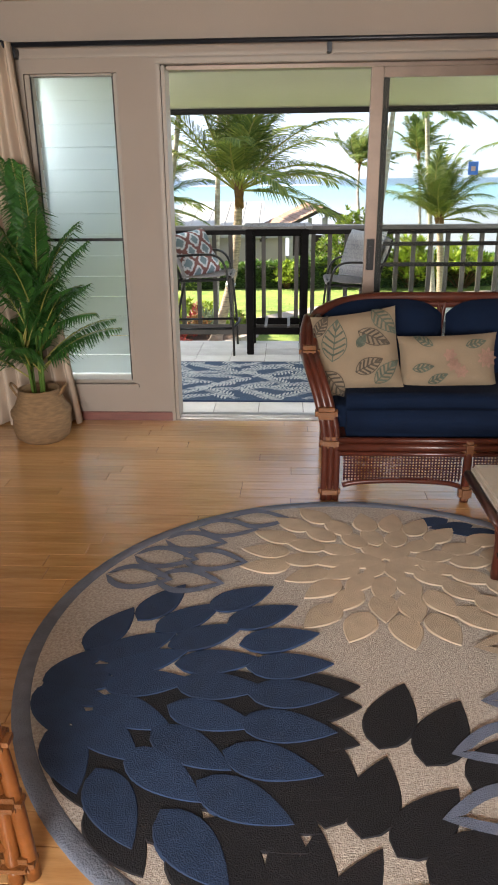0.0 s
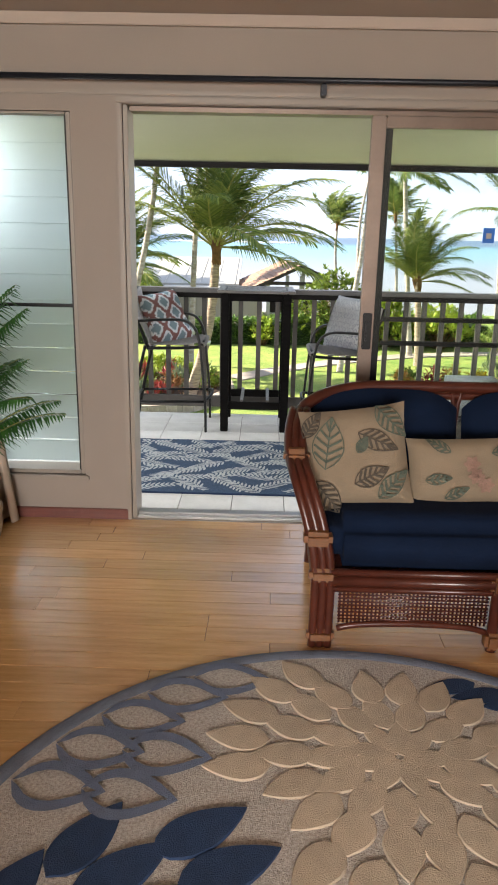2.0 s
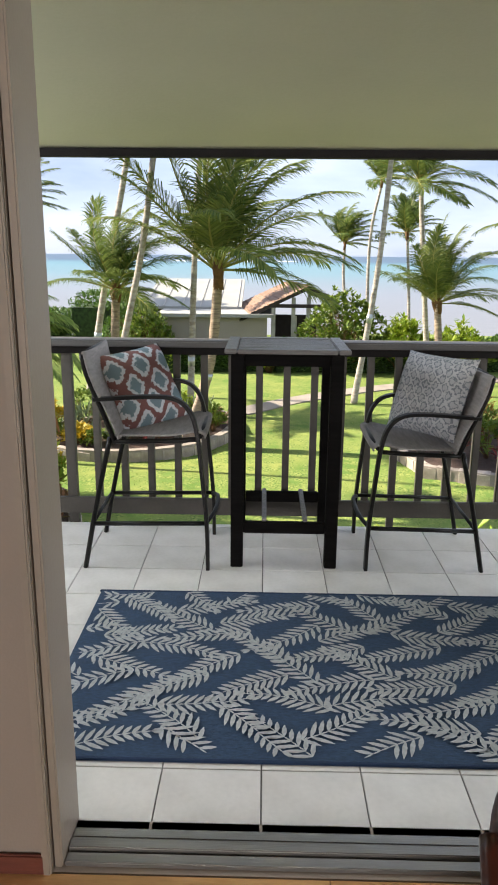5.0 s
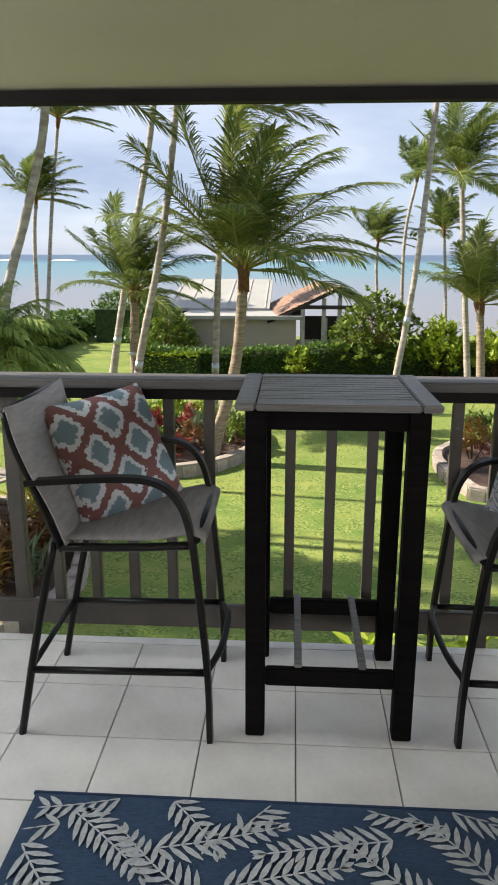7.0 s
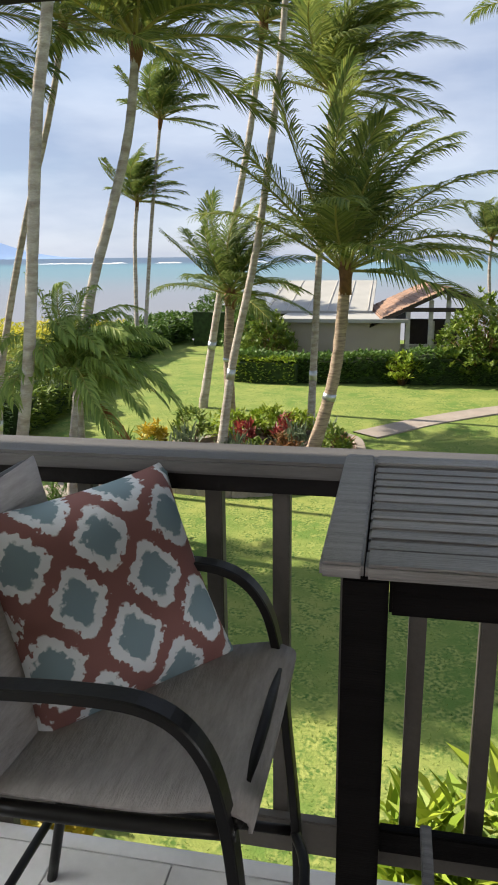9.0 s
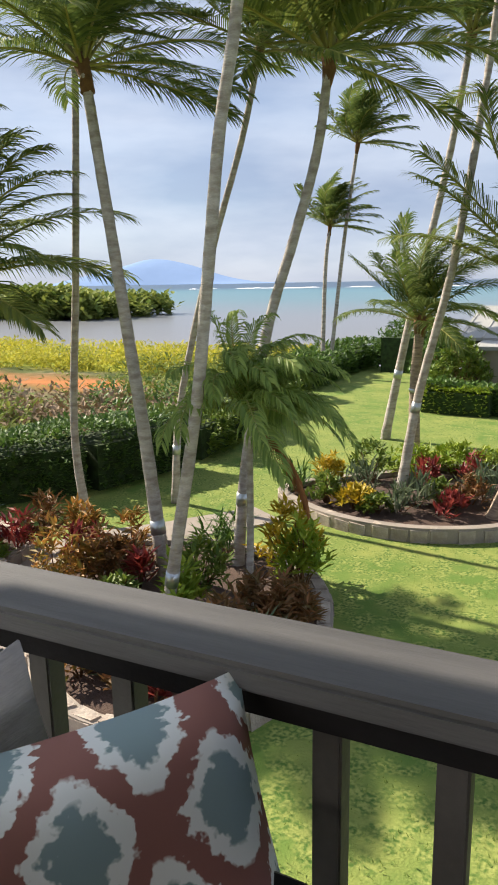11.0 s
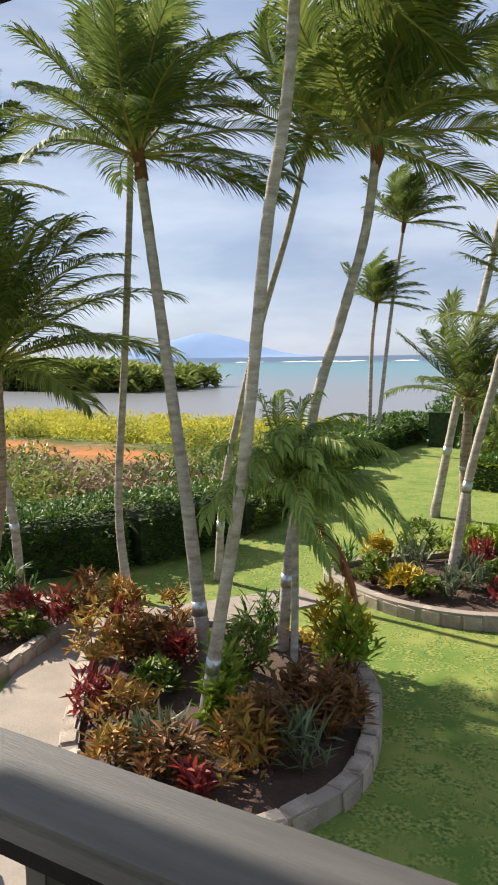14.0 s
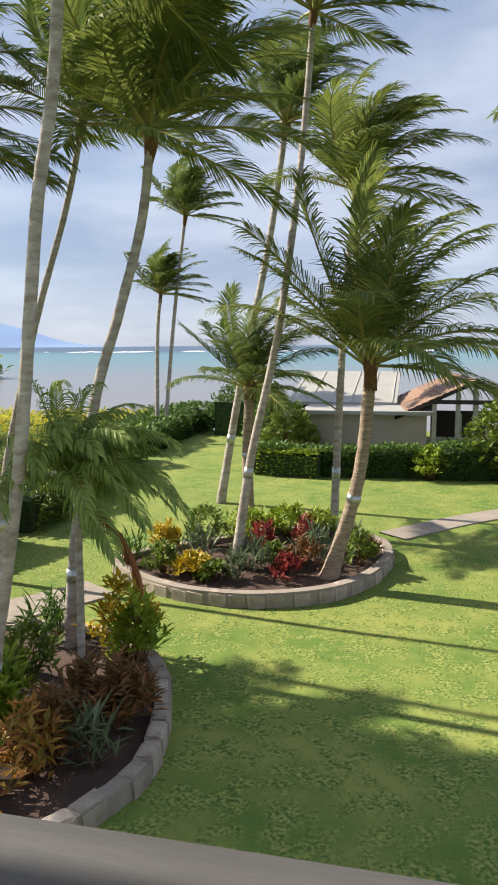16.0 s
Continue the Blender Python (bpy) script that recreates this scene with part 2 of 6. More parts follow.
M_MATLEAF = mat("pale mat leaf weave", (0.48, 0.51, 0.54), 0.9, var=0.25, scale=60, fine=240, bump=0.3)
M_COFFEE = mat("pale stone table top", (0.52, 0.47, 0.4), 0.4, var=0.15, scale=6, fine=60)
M_BLUETAPE = mat("blue sticker", (0.02, 0.16, 0.62), 0.5)
M_STEEL = mat("steel sill track", (0.42, 0.41, 0.4), 0.35, metal=0.8, var=0.15, stretch=(0.2, 6, 6))


def glass_mat(name, color=(1, 1, 1), rough=0.0):
    m = bpy.data.materials.new(name)
    m.use_nodes = True
    n, l = m.node_tree.nodes, m.node_tree.links
    out = n["Material Output"]
    n.remove(n["Principled BSDF"])
    tr, gl, mx, fr = n.new("ShaderNodeBsdfTransparent"), n.new("ShaderNodeBsdfGlossy"), n.new("ShaderNodeMixShader"), n.new("ShaderNodeFresnel")
    tr.inputs["Color"].default_value = (*color, 1)
    gl.inputs["Roughness"].default_value = rough
    fr.inputs["IOR"].default_value = 1.35
    l.new(fr.outputs["Fac"], mx.inputs["Fac"])
    l.new(tr.outputs["BSDF"], mx.inputs[1])
    l.new(gl.outputs["BSDF"], mx.inputs[2])
    l.new(mx.outputs["Shader"], out.inputs["Surface"])
    return m


M_GLASS = glass_mat("door glass", (0.93, 0.96, 0.93))
M_FROST = bpy.data.materials.new("frosted louvre glass")
M_FROST.use_nodes = True
fb = M_FROST.node_tree.nodes["Principled BSDF"]
fb.inputs["Base Color"].default_value, fb.inputs["Roughness"].default_value = (0.5, 0.57, 0.56, 1), 0.6
fb.inputs["Transmission Weight"].default_value, fb.inputs["IOR"].default_value = 0.9, 1.2

# ---- mesh helpers ----


def obj(name, verts, faces, material, parent=None, smooth=False, label=""):
    me = bpy.data.meshes.new(name)
    me.from_pydata([tuple(v) for v in verts], [], faces)
    me.update()
    if smooth:
        me.polygons.foreach_set("use_smooth", [True] * len(me.polygons))
    if material:
        me.materials.append(material)
    ob = new(name, me)
    if parent is not None:
        ob.parent = parent
    if label:
        ob["label"] = label
    return ob


def part(name, bm, material, parent=None, label="", smooth=False):
    """Links a bmesh as one mesh object under a thing or a part."""
    me = bpy.data.meshes.new(name)
    bmesh.ops.recalc_face_normals(bm, faces=bm.faces)
    bm.to_mesh(me)
    bm.free()
    if smooth:
        me.polygons.foreach_set("use_smooth", [True] * len(me.polygons))
    me.materials.append(material)
    ob = new(name, me)
    if parent is not None:
        ob.parent = parent
    if label:
        ob["label"] = label
    return ob


def thing(name, label, category, group="", at=(0, 0, 0), turn=0, kind=""):
    ob = new(name)
    ob.matrix_world = pose(*at, 0, 0, turn)
    ob.empty_display_size = 0.1
    return tagged(ob, label, category, group, kind)


def add_box(bm, x0, x1, y0, y1, z0, z1, bevel=0.004, m=None):
    ret = bmesh.ops.create_cube(bm, size=1)
    mm = Matrix.Translation(((x0 + x1) / 2, (y0 + y1) / 2, (z0 + z1) / 2)) @ Matrix.Diagonal((abs(x1 - x0), abs(y1 - y0), abs(z1 - z0), 1))
    bmesh.ops.transform(bm, matrix=(m @ mm) if m else mm, verts=ret["verts"])
    if bevel:
        edges = list({e for v in ret["verts"] for e in v.link_edges})
        bmesh.ops.bevel(bm, geom=edges, offset=bevel, segments=2, affect="EDGES")
    return bm


def box(name, x0, x1, y0, y1, z0, z1, material, parent=None, label="", bevel=0.004):
    return part(name, add_box(bmesh.new(), x0, x1, y0, y1, z0, z1, bevel), material, parent, label)


def smooth_line(pts, n):
    """A smooth line of n points through pts (Catmull-Rom)."""
    p = [Vector(q) for q in pts]
    if len(p) == 2:
        return [p[0].lerp(p[1], i / (n - 1)) for i in range(n)]
    q = [p[0] * 2 - p[1], *p, p[-1] * 2 - p[-2]]
    out = []
    for i in range(n):
        s = i / (n - 1) * (len(p) - 1)
        k = min(int(s), len(p) - 2)
        u = s - k
        a, b, c, d = q[k:k + 4]
        out.append(0.5 * (2 * b + (c - a) * u + (2 * a - 5 * b + 4 * c - d) * u * u + (3 * b - a - 3 * c + d) * u ** 3))
    return out


def tube_data(line, radii, sides=10):
    verts, faces = [], []
    ref = Vector((0.31, 0.22, 0.92))
    for i, p in enumerate(line):
        d = (line[min(i + 1, len(line) - 1)] - line[max(i - 1, 0)]).normalized()
        u = d.cross(ref if abs(d.dot(ref)) < 0.95 else Vector((1, 0, 0))).normalized()
        w = d.cross(u)
        r = radii if isinstance(radii, (int, float)) else radii[i]
        for k in range(sides):
            a = 2 * math.pi * k / sides
            verts.append(p + (u * math.cos(a) + w * math.sin(a)) * r)
    for i in range(len(line) - 1):
        for k in range(sides):
            a, b = i * sides + k, i * sides + (k + 1) % sides
            faces.append((a, b, b + sides, a + sides))
    faces.append(tuple(range(sides))[::-1])
    faces.append(tuple(range((len(line) - 1) * sides, len(line) * sides)))
    return verts, faces


def tube(name, pts, r, material, parent=None, n=0, sides=10, label=""):
    line = smooth_line(pts, n or max(2, 6 * (len(pts) - 1) if len(pts) > 2 else 2))
    v, f = tube_data(line, r, sides)
    return obj(name, v, f, material, parent, True, label)


def cushion(name, w, h, d, material, parent=None, m=None, n=14, pinch=0.06, label=""):
    """A stuffed square: pinched corners, thick middle. Lies in the local x-z plane, thickness along y."""
    verts, faces = [], []
    for side in (-1, 1):
        for i in range(n + 1):
            for j in range(n + 1):
                u, v = 2 * i / n - 1, 2 * j / n - 1
                t = ((1 - u ** 4) * (1 - v ** 4)) ** 0.5
                sag = 1 - pinch * (1 - abs(u) ** 2.5) * abs(v) ** 3
                sag2 = 1 - pinch * (1 - abs(v) ** 2.5) * abs(u) ** 3
                wob = 0.012 * noise.noise(Vector((u * 2 + w * 9, v * 2, side * 3.0 + h)))
                verts.append(Vector((u * w / 2 * sag2, side * (t * d / 2 + wob * t), v * h / 2 * sag)))
    k = (n + 1) ** 2
    for s in (0, 1):
        for i in range(n):
            for j in range(n):
                a = s * k + i * (n + 1) + j
                q = (a, a + 1, a + n + 2, a + n + 1)
                faces.append(q if s else q[::-1])
    if m:
        verts = [m @ v for v in verts]
    return obj(name, verts, faces, material, parent, True, label)


# ---- the room ----
WALL_Y0, WALL_Y1 = 4.35, 4.52
XL, XR, YB, CEIL = -1.95, 4.2, -3.1, 2.40


def structure(ob, label, category):
    return tagged(ob, label, category, "", "structure")


floor = structure(box("floor", XL - 0.15, XR + 0.15, YB - 0.15, WALL_Y0, -0.2, -0.006, M_GAP, bevel=0), "golden bamboo plank floor with dark joints", "floor")
structure(box("ceiling", XL - 0.15, XR + 0.15, YB - 0.15, WALL_Y1, CEIL, CEIL + 0.15, M_CEIL, bevel=0), "plain pale painted room ceiling", "ceiling")
structure(box("wall_west", XL - 0.15, XL, YB - 0.15, WALL_Y1, -0.2, CEIL, M_WALL, bevel=0), "cream painted side wall behind the curtain", "wall")
structure(box("wall_east", XR, XR + 0.15, YB - 0.15, WALL_Y1, -0.2, CEIL, M_WALL, bevel=0), "cream painted plain side wall", "wall")


def wall_with_openings(name, x0, x1, y0, y1, z0, z1, holes, material):
    """A wall along x with rectangular openings (x0, x1, z0, z1) that go through it."""
    bm = bmesh.new()
    xs = sorted({x0, x1, *(h[0] for h in holes), *(h[1] for h in holes)})
    zs = sorted({z0, z1, *(h[2] for h in holes), *(h[3] for h in holes)})
    for a, b in zip(xs, xs[1:]):
        for c, d in zip(zs, zs[1:]):
            if not any(h[0] <= (a + b) / 2 <= h[1] and h[2] <= (c + d) / 2 <= h[3] for h in holes):
                add_box(bm, a, b, y0, y1, c, d, 0)
    bmesh.ops.remove_doubles(bm, verts=bm.verts, dist=1e-4)
    return part(name, bm, material)


structure(wall_with_openings("wall_north", XL, XR, WALL_Y0, WALL_Y1, -0.2, CEIL,
                             [(-1.45, -0.93, 0.24, 2.0), (-0.69, 2.62, 0.0, 2.035)], M_WALL), "cream painted wall round the sliding doors", "wall")
# unseen back wall; its opening is added to hold the room's fill lamp
structure(wall_with_openings("wall_south", XL, XR, YB - 0.15, YB, -0.2, CEIL, [(-1.75, 0.65, 0.85, 2.1)], M_WALL), "cream painted unseen back wall with an added opening", "wall")
structure(box("baseboard", XL, -0.695, WALL_Y0 - 0.014, WALL_Y0 - 0.001, 0.0, 0.058, M_BASE), "dark red wooden baseboard", "baseboard")
# header board and door casing, a few millimetres proud
structure(box("trim", XL, XR, WALL_Y0 - 0.012, WALL_Y0 - 0.001, 2.07, 2.09, M_TRIM), "thin cream moulding over the doors", "trim")
structure(box("trim", -0.712, -0.690, WALL_Y0 - 0.016, WALL_Y0 - 0.001, 0.0, 2.035, M_TRIM), "cream door casing", "trim")
structure(box("trim", -0.712, 2.66, WALL_Y0 - 0.018, WALL_Y0 - 0.001, 2.037, 2.062, M_TRIM), "cream door head casing", "trim")
structure(box("trim", XL, XR, WALL_Y0 - 0.03, WALL_Y0 - 0.001, CEIL - 0.05, CEIL - 0.002, M_CEIL), "cream moulding under the ceiling", "trim")

# sliding door: jamb, track, panel with glass
door = thing("door_1", "bronze framed sliding glass door standing half open", "door", at=(0, 0, 0), kind="structure")
box("jamb", -0.688, -0.668, 4.36, 4.53, 0.0, 2.033, M_TRIM, door)
box("head_track", -0.665, 2.6, 4.40, 4.50, 2.012, 2.033, M_ALU, door)
for i, (y, z) in enumerate(((4.385, 0.012), (4.425, 0.02), (4.465, 0.014))):
    box("sill_track", -0.665, 2.6, y - 0.017, y + 0.017, -0.02, z, M_STEEL, door, bevel=0.003)
panel = box("stile", 0.463, 0.530, 4.40, 4.44, 0.03, 2.011, M_ALU, door)
box("stile", 0.533, 0.570, 4.445, 4.475, 0.03, 2.011, M_BRONZE, door)
box("stile", 1.62, 1.70, 4.40, 4.44, 0.03, 2.011, M_ALU, door)
box("top_rail", 0.532, 1.618, 4.402, 4.438, 1.96, 2.011, M_ALU, door)
box("bottom_rail", 0.532, 1.618, 4.402, 4.438, 0.03, 0.12, M_ALU, door)
pane = box("pane", 0.532, 1.618, 4.416, 4.422, 0.122, 1.958, M_GLASS, door, bevel=0)
pane.visible_shadow = False
lock = box("latch_plate", 0.475, 0.52, 4.383, 4.399, 0.93, 1.11, M_BRONZE, door, "dark metal latch plate")
box("latch_lever", 0.488, 0.506, 4.365, 4.384, 0.97, 1.07, M_BRONZE, lock)
for z in (0.955, 1.075):
    box("push_bar", 0.577, 1.7, 4.455, 4.468, z - 0.012, z + 0.012, M_BRONZE, door)
tape = box("sticker", 1.03, 1.085, 4.411, 4.4155, 1.455, 1.525, M_BLUETAPE, door, "small blue sticker", bevel=0)
box("sticker_mark", 1.045, 1.07, 4.4095, 4.4108, 1.475, 1.50, M_WHITE, tape, bevel=0)

# frosted louvre window
win = thing("window_1", "narrow frosted glass louvre window with a dark crossbar", "window", kind="structure")
for nm, b in (("window_frame", (-1.448, -1.42, 4.36, 4.50, 0.242, 1.998)), ("window_frame", (-0.955, -0.932, 4.362, 4.50, 0.242, 1.998)),
              ("window_frame", (-1.418, -0.957, 4.362, 4.50, 1.988, 1.998)), ("window_frame", (-1.418, -0.957, 4.362, 4.50, 0.242, 0.262))):
    box(nm, *b, M_TRIM, win)
box("window_sill", -1.46, -0.91, 4.33, 4.378, 0.215, 0.24, M_TRIM, win)
box("crossbar", -1.418, -0.957, 4.385, 4.41, 1.105, 1.122, M_BRONZE, win)
for x in (-0.957, -1.42):
    box("edge_strip", x - 0.006, x + 0.006, 4.364, 4.38, 0.262, 1.988, M_BRONZE, win)
for k in range(14):
    z = 0.29 + k * 0.122
    bm = bmesh.new()
    add_box(bm, -1.416, -0.96, -0.003, 0.003, -0.064, 0.064, 0.001)
    s = part("louvre", bm, M_FROST, win)
    s.matrix_basis = pose(0, 4.445, z + 0.055, 14, 0, 0)
    s.visible_shadow = False

# curtain rod, its bracket, curtain
rod = thing("curtain_rod", "black metal curtain rod above the sliding doors", "curtain rod", at=(0, 4.27, 2.13))
tube("rod", [(-1.5, 0, 0), (3.2, 0, 0)], 0.0125, M_ROD, rod)
for x in (0.225, 2.6, -1.47):
    br = box("bracket", x - 0.012, x + 0.012, 0.005, 0.079, -0.06, -0.011, M_ROD, rod)
tube("finial", [(-1.5, 0, 0), (-1.52, 0, 0), (-1.54, 0, 0)], [0.013, 0.026, 0.008], M_ROD, rod, n=3)


def curtain(name, x0, x1, spread, at_y, z_top, label):
    """Pleated cloth that hangs from z_top and widens towards the floor by spread."""
    verts, faces, n, m = [], [], 90, 14
    for j in range(m + 1):
        v = j / m
        for i in range(n + 1):
            u = i / n
            x = x0 + (x1 - x0 + spread * v ** 1.4) * u
            y = at_y + 0.045 * math.sin(u * 44) * (0.6 + 0.4 * v) + 0.02 * math.sin(u * 13 + v * 2)
            verts.append((x, y, z_top * (1 - v) + 0.012 * v))
    for j in range(m):
        for i in range(n):
            a = j * (n + 1) + i
            faces.append((a, a + 1, a + n + 2, a + n + 1))
    ob = obj(name, verts, faces, M_CURTAIN, None, True)
    s = ob.modifiers.new("thickness", "SOLIDIFY")
    s.thickness = 0.003
    return tagged(ob, label, "curtain")


curtain("curtain", -1.84, -1.47, 0.2, 4.255, 2.14, "pleated beige cloth curtain hanging from a black rod")

# ---- the lanai ----
SLAB_Y = 6.77
lanai = structure(box("floor_lanai", -2.6, 4.6, WALL_Y1 - 0.13, SLAB_Y, -0.28, -0.012, M_GROUT, bevel=0.002), "grey square ceramic tiles on the balcony", "floor")
bm = bmesh.new()
pts = [(WALL_Y1, 2.30), (6.9, 2.014), (6.9, 2.16), (WALL_Y1, 2.5)]
vs = [[bm.verts.new((x, y, z)) for y, z in pts] for x in (-2.75, 4.75)]
for a in range(4):
    bm.faces.new((vs[0][a], vs[0][(a + 1) % 4], vs[1][(a + 1) % 4], vs[1][a]))
bm.faces.new(vs[0])
bm.faces.new(vs[1])
structure(part("ceiling_lanai", bm, M_SOFFIT_LAWNLIT), "pale sloping balcony soffit tinted by painted lawn light", "ceiling")
structure(box("beam", -2.75, 4.75, 6.82, 6.885, 1.976, 2.016, M_RAIL_BACKLIT), "dark backlit eave beam along the balcony", "beam")
# unseen wall, run out past the slab to keep sun off the balcony floor
structure(box("wall_lanai_west", -2.75, -2.6, WALL_Y1, 7.02, -0.3, 2.42, M_WALL, bevel=0), "unseen cream wall added to block sun at the balcony end", "wall")
structure(box("wall_lanai_east", 4.6, 4.75, WALL_Y1, 6.8, -0.3, 2.42, M_WALL, bevel=0), "cream painted partition at the far balcony end", "wall")
# out of view; its front overhang is sized to block sun from the balcony
structure(box("roof", -3.2, 5.2, -3.6, 7.15, 2.6, 2.75, M_DARKWOOD, bevel=0), "unseen dark roof deck that shades the balcony", "roof")
structure(box("wall_lower", -2.75, 4.75, 4.2, 4.4, GROUND - 0.1, -0.28, M_HOUSE, bevel=0), "tan wall of the storey below", "wall")

RAIL_Y = 6.72
rail = thing("railing", "weathered grey painted timber balcony railing", "railing", at=(0, 0, 0))
box("cap", -2.59, 4.59, RAIL_Y, RAIL_Y + 0.14, 1.013, 1.049, M_RAIL, rail, bevel=0.007)
box("upper_board", -2.59, 4.59, RAIL_Y + 0.022, RAIL_Y + 0.052, 0.972, 1.012, M_RAIL_BACKLIT, rail)
box("lower_board", -2.59, 4.59, RAIL_Y + 0.022, RAIL_Y + 0.052, 0.064, 0.158, M_BALUSTER, rail)
BAL = 0.1505
for i in range(-16, 31):
    x = -0.052 + BAL * i
    post = i in (-8, 4, 16, 28)
    w = 0.028 if i == -8 else 0.019
    box("post" if post else "baluster", x - w, x + w, RAIL_Y + 0.054, RAIL_Y + 0.092, -0.2 if post else 0.066, 1.012, M_BALUSTER, rail, bevel=0.003)

# outdoor mat: woven ground and leaf sprigs
RX0, RX1, RY0, RY1 = -0.905, 0.93, 4.765, 5.89
mat_ob = thing("outdoor_mat", "blue flat woven outdoor mat with pale fern leaves", "mat", at=(RX0, RY0, 0))
box("weave", 0, RX1 - RX0, 0, RY1 - RY0, 0.0, 0.008, M_MATBLUE, mat_ob, bevel=0.003)
box("edge_binding", -0.006, RX1 - RX0 + 0.006, -0.008, 0.004, 0.0, 0.0095, M_PBLUE, mat_ob, bevel=0.002)
box("edge_binding", -0.006, RX1 - RX0 + 0.006, RY1 - RY0 - 0.004, RY1 - RY0 + 0.008, 0.0, 0.0095, M_PBLUE, mat_ob, bevel=0.002)
rng = random.Random(5)
verts, faces = [], []


def flat_leaf(base, ang, ln, wd, z):
    k = len(verts)
    c, s = math.cos(ang), math.sin(ang)
    for u, w in ((0, 0.12), (0.35, 0.5), (0.7, 0.42), (1, 0.05)):
        for sg in (-1, 1):
            x, y = u * ln, sg * w * wd
            verts.append((base[0] + c * x - s * y, base[1] + s * x + c * y, z))
    for q in range(3):
        faces.append((k + 2 * q, k + 2 * q + 2, k + 2 * q + 3, k + 2 * q + 1))


W, H = RX1 - RX0, RY1 - RY0
row = 0
yy = 0.06
while yy < H + 0.05:
    xx = -0.05 + (row % 2) * 0.17
    while xx < W + 0.15:
        ang = rng.choice((0.25, -0.3, -0.75, 0.6)) + (math.pi if rng.random() < 0.65 else 0) + rng.uniform(-0.12, 0.12)
        ln = rng.uniform(0.29, 0.35)
        curl = rng.uniform(-0.5, 0.5)
        a = ang - curl / 2
        x, y = xx - math.cos(ang) * ln / 2, yy - math.sin(ang) * ln / 2 * 0.8
        steps = 10
        for i in range(steps + 1):
            inside = lambda u, v: 0.012 < u < W - 0.012 and 0.012 < v < H - 0.012
            nx, ny = x + math.cos(a) * ln / steps, y + math.sin(a) * ln / steps
            lift = 0.0098 + 0.00016 * (len(verts) // 8 % 37)
            if inside(x, y) and inside(nx, ny):
                flat_leaf((x, y), a, ln / steps * 1.1, 0.006, lift)
                for sg in (-1, 1):
                    q = 0.088 * (1 - 0.55 * i / steps) * rng.uniform(0.88, 1.1) * (0.75 if i == 0 else 1)
                    b = a + sg * (0.85 if i < steps else 0.3)
                    if inside(x + math.cos(b) * q, y + math.sin(b) * q):
                        flat_leaf((x, y), b, q, 0.0165, lift + 0.00008)
            x, y = nx, ny
            a += curl / steps
        xx += 0.29
    yy += 0.115
    row += 1
leaves = obj("leaf_pattern", verts, faces, M_MATLEAF, mat_ob)
leaves["kind"] = "stuff"

# ---- bar table ----
tab = thing("bar_table", "tall square dark weathered wooden bar table", "table", at=(-0.0715, 6.443, 0))
TX, TY, TZ, TF = 0.29, 0.267, 1.077, 0.057
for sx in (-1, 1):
    box("top_frame", sx * TX, sx * (TX - TF), -TY, TY, TZ - 0.022, TZ, M_TABLE_SKYLIT, tab)
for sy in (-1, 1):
    box("top_frame", -TX + TF + 0.002, TX - TF - 0.002, sy * TY, sy * (TY - TF), TZ - 0.022, TZ - 0.001, M_TABLE_SKYLIT, tab)
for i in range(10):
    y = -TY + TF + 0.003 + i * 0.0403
    box("top_slat", -TX + TF + 0.003, TX - TF - 0.003, y, y + 0.0345, TZ - 0.021, TZ - 0.003, M_TABLE_SKYLIT, tab, bevel=0.003)
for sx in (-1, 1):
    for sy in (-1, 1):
        box("leg", sx * 0.23 - 0.03, sx * 0.23 + 0.03, sy * 0.232 - 0.028, sy * 0.232 + 0.028, 0, TZ - 0.023, M_TABLE_SHADED, tab)
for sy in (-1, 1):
    box("apron", -0.199, 0.199, sy * 0.235 - 0.012, sy * 0.235 + 0.012, TZ - 0.08, TZ - 0.023, M_TABLE_SHADED, tab)
    box("stretcher", -0.199, 0.199, sy * 0.235 - 0.014, sy * 0.235 + 0.014, 0.175, 0.234, M_TABLE_SHADED, tab)
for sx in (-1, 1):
    box("apron", sx * 0.235 - 0.012, sx * 0.235 + 0.012, -0.203, 0.203, TZ - 0.08, TZ - 0.023, M_TABLE_SHADED, tab)
for x in (-0.097, 0.102):
    box("foot_slat", x - 0.012, x + 0.012, -0.24, 0.24, 0.2345, 0.25, M_TABLE_SKYLIT, tab, bevel=0.003)

# ---- bar chairs ----


def strap(name, pts, w, th, material, parent, n=40):
    """A flat metal bar, w wide along y, bent in the x-z plane."""
    line = smooth_line(pts, n)
    verts, faces = [], []
    for i, p in enumerate(line):
        d = (line[min(i + 1, n - 1)] - line[max(i - 1, 0)]).normalized()
        u = Vector((-d.z, 0, d.x)) * th / 2
        for a, c in ((-1, -1), (-0.8, -1.25), (0.8, -1.25), (1, -1), (1, 1), (0.8, 1.25), (-0.8, 1.25), (-1, 1)):
            verts.append(p + Vector((0, a * w / 2, 0)) + u * c * 0.8)
    for i in range(n - 1):
        for k in range(8):
            a, c = i * 8 + k, i * 8 + (k + 1) % 8
            faces.append((a, c, c + 8, a + 8))
    faces += [tuple(range(8))[::-1], tuple(range((n - 1) * 8, n * 8))]
    return obj(name, verts, faces, material, parent)




